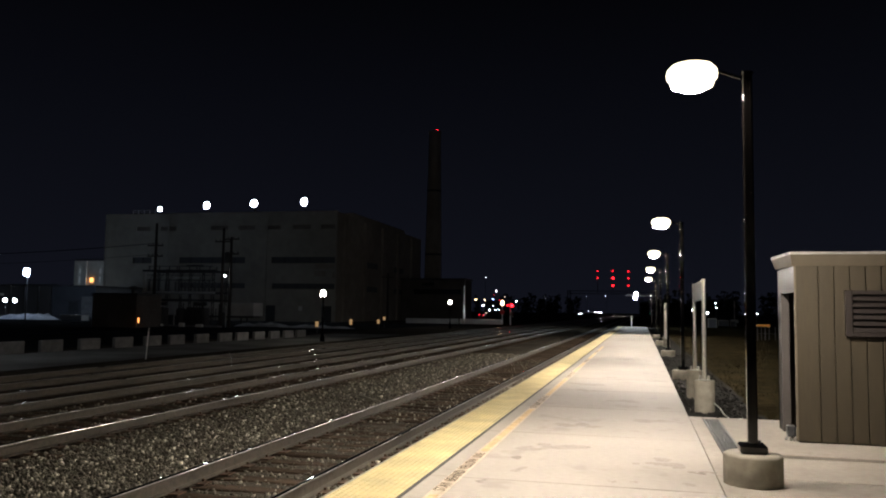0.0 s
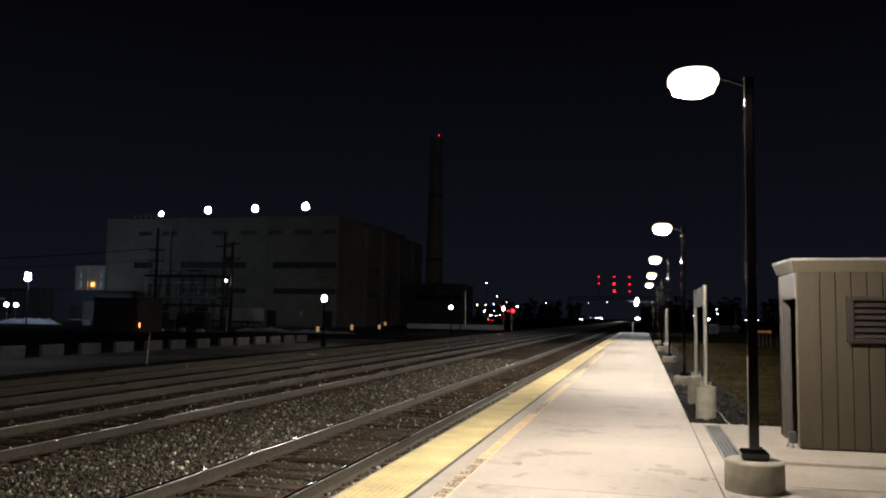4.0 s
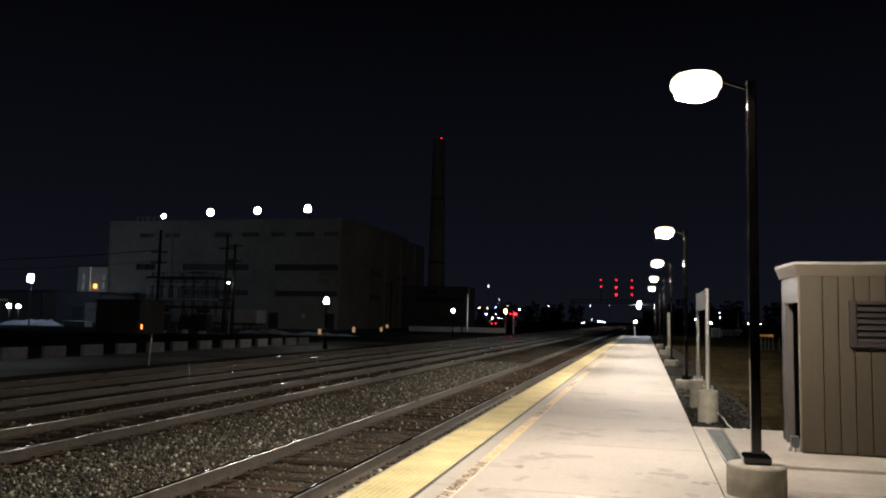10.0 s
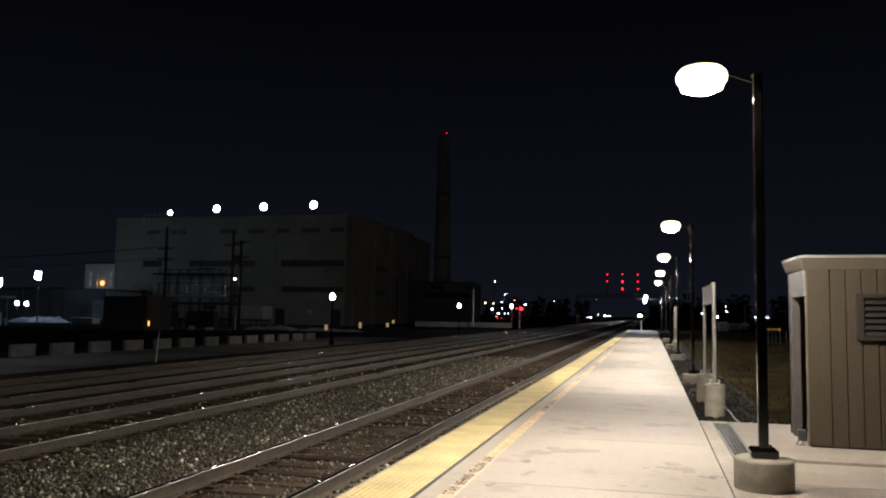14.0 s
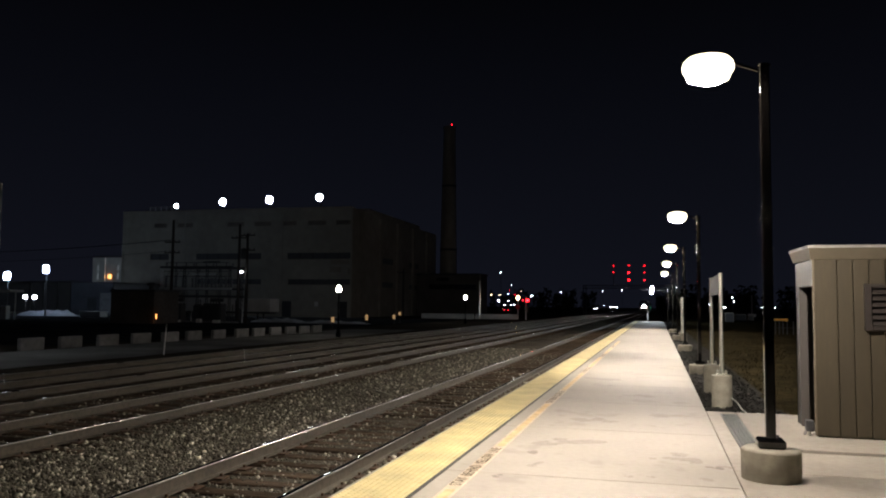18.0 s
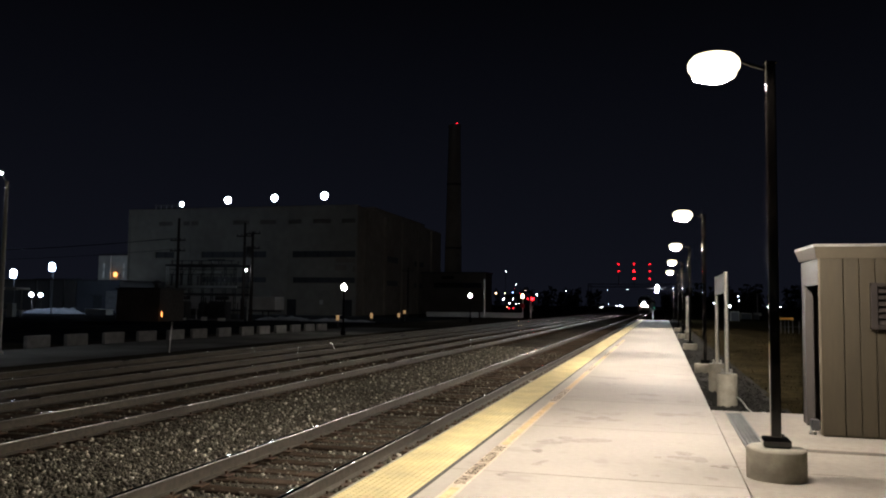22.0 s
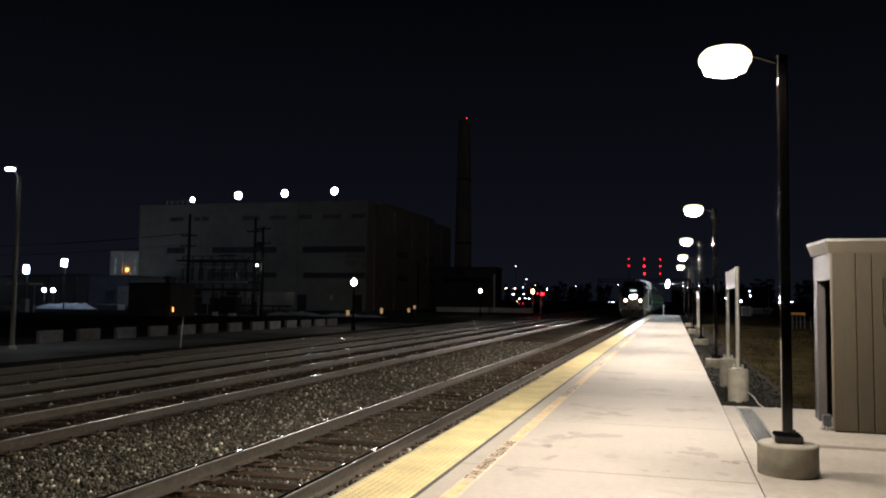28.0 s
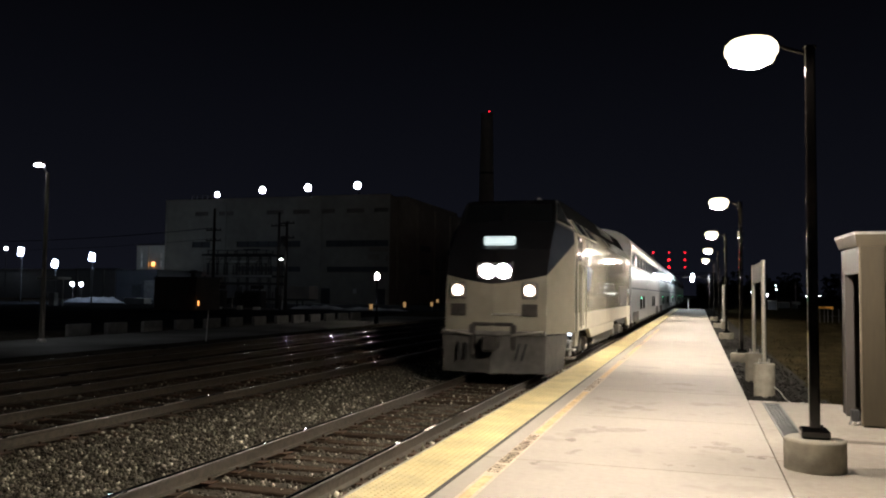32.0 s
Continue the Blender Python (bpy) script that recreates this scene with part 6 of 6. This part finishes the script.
for k, (x, y, long, broad, turn, material) in enumerate((
        (-1.22, 9.52, 0.75, 0.16, 58, M_STAIN), (-1.33, 8.82, 0.24, 0.07, 50, M_STAINDARK), (0.14, 9.22, 0.36, 0.10, 8, M_STAIN), (0.6, 8.59, 0.3, 0.06, 10, M_STAINDARK),
        (0.46, 7.98, 0.2, 0.06, 0, M_STAIN), (-1.465, 7.53, 0.17, 0.04, 70, M_STAINDARK), (-0.28, 7.9, 0.1, 0.05, 5, M_STAIN), (-0.06, 8.87, 0.10, 0.05, -10, M_STAIN),
        (-0.06, 7.93, 0.08, 0.05, 20, M_STAIN), (-0.75, 9.75, 0.7, 0.18, 20, M_STAIN), (0.25, 8.95, 0.5, 0.12, -25, M_STAIN), (-1.2, 8.2, 0.3, 0.05, 62, M_STAIN),
        (-0.9, 11.6, 0.6, 0.2, 15, M_STAIN), (0.2, 12.4, 0.8, 0.15, -5, M_STAIN), (-0.4, 15.1, 0.7, 0.25, 8, M_STAIN), (-1.1, 18.3, 0.9, 0.3, 30, M_STAIN))):
    stain(x, y, long, broad * 2.6, turn, material, 40 + k)


def scatter(name, count, place, size, material, label, category, seed):
    """Loose angular stones, joined."""
    rng = np.random.default_rng(seed)
    base = np.array([(1, 0, 0), (-1, 0, 0), (0, 1, 0), (0, -1, 0), (0, 0, 1), (0, 0, -1), (0.6, 0.6, 0.5), (-0.6, 0.5, -0.5)], float)
    tri = np.array([(4, 6, 2), (4, 0, 6), (0, 2, 6), (4, 2, 1), (4, 1, 3), (4, 3, 0), (5, 2, 0), (5, 7, 2), (2, 7, 1), (1, 7, 5), (5, 3, 1), (5, 0, 3)])
    pos = place(rng, count)
    r = size[0] + (size[1] - size[0]) * rng.random(count) ** 1.6
    v = base[None] * (0.5 + 0.8 * rng.random((count, 8, 1))) * (0.32 + 1.0 * rng.random((count, 1, 3)))
    a = rng.random((count, 3)) * 2 * np.pi
    cz, sz, cx, sx = np.cos(a[:, 0]), np.sin(a[:, 0]), np.cos(a[:, 1]), np.sin(a[:, 1])
    x, y, z = v[..., 0].copy(), v[..., 1].copy(), v[..., 2].copy()
    y, z = y * cx[:, None] - z * sx[:, None], y * sx[:, None] + z * cx[:, None]
    x, y = x * cz[:, None] - y * sz[:, None], x * sz[:, None] + y * cz[:, None]
    v = np.stack([x, y, z], -1) * r[:, None, None] + pos[:, None, :]
    f = (tri[None] + (np.arange(count) * 8)[:, None, None]).reshape(-1, 3)
    me = bpy.data.meshes.new(name)
    me.vertices.add(count * 8)
    me.vertices.foreach_set("co", v.reshape(-1))
    me.loops.add(f.size)
    me.loops.foreach_set("vertex_index", f.reshape(-1).astype(np.int32))
    me.polygons.add(len(f))
    me.polygons.foreach_set("loop_start", np.arange(0, f.size, 3, dtype=np.int32))
    me.materials.append(material)
    me.update(calc_edges=True)
    return tagged(new(name, me), label, category, "", "stuff")


def between(x0, x1, y0, y1, z):
    def place(rng, n):
        x = x0 + (x1 - x0) * rng.random(n)
        y = y0 + (y1 - y0) * rng.random(n) ** 1.7
        return np.stack([x, y, z + rng.uniform(-0.015, 0.02, n)], 1)
    return place


def stones_material():
    m = M_STONE
    n, l = m.node_tree.nodes, m.node_tree.links
    b = n["Principled BSDF"]
    old = b.inputs["Base Color"].links[0].from_socket
    geo, ramp, mix = n.new("ShaderNodeNewGeometry"), n.new("ShaderNodeValToRGB"), n.new("ShaderNodeMix")
    mix.data_type, mix.blend_type = "RGBA", "MULTIPLY"
    mix.inputs[0].default_value = 1.0
    e = ramp.color_ramp.elements
    e[0].color, e[1].color = (0.25, 0.225, 0.19, 1), (4.4, 4.3, 4.1, 1)
    mid = ramp.color_ramp.elements.new(0.86)
    mid.color = (0.92, 0.87, 0.76, 1)
    l.new(geo.outputs["Random Per Island"], ramp.inputs[0])
    l.new(old, mix.inputs[6])
    l.new(ramp.outputs[0], mix.inputs[7])
    l.new(mix.outputs[2], b.inputs["Base Color"])


stones_material()
scatter("ballast_stones", 58000, between(-8.0, -5.1, 4.5, 38, -0.435), (0.009, 0.040), M_STONE, "loose grey crushed stones between the tracks", "ballast", 1)
scatter("ballast_stones", 7000, between(-4.9, -3.58, 4.5, 34, -0.448), (0.015, 0.036), M_STONE, "loose stones between the rails and ties", "ballast", 2)
scatter("ballast_stones", 4500, between(-3.4, -2.68, 5.0, 30, -0.42), (0.018, 0.05), M_STONE, "loose stones against the platform edge", "ballast", 3)
scatter("ballast_stones", 7000, between(-11.2, -8.2, 8, 36, -0.455), (0.018, 0.05), M_STONE, "loose stones around the second track", "ballast", 4)
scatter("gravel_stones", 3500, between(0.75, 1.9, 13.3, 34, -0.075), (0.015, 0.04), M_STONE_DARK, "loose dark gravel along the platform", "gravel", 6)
stick_ = Shape()
for a, b in (((-0.42, 0.10, 0.03), (-0.1, 0.0, 0.05)), ((-0.1, 0.0, 0.05), (0.2, -0.03, 0.04)), ((0.2, -0.03, 0.04), (0.42, 0.03, 0.02))):
    stick_.tube(a, b, 0.03, 0.026, n=8)
solid("branch", stick_, M_BASE, "short bent pale branch lying on the ballast", "branch", m=pose(-5.95, 17.1, -0.42, 0, 3, -32), smooth=True)


def grass_blades():
    rng = np.random.default_rng(8)
    n = 16000
    x = 2.0 + 16 * rng.random(n) ** 1.5
    y = 13.5 + 45 * rng.random(n) ** 1.4
    h = rng.uniform(0.03, 0.11, n)
    a = rng.random(n) * 6.283
    w = rng.uniform(0.006, 0.014, n)
    lean = rng.normal(0, 0.06, (n, 2))
    z = np.full(n, -0.11)
    v = np.empty((n, 3, 3))
    v[:, 0] = np.stack([x - w * np.cos(a), y - w * np.sin(a), z], 1)
    v[:, 1] = np.stack([x + w * np.cos(a), y + w * np.sin(a), z], 1)
    v[:, 2] = np.stack([x + lean[:, 0], y + lean[:, 1], z + h], 1)
    me = bpy.data.meshes.new("grass")
    me.from_pydata(v.reshape(-1, 3).tolist(), [], np.arange(3 * n).reshape(-1, 3).tolist())
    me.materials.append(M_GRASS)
    return tagged(new("grass", me), "dry dark grass blades on the verge", "grass", "", "stuff")


grass_blades()
motions()
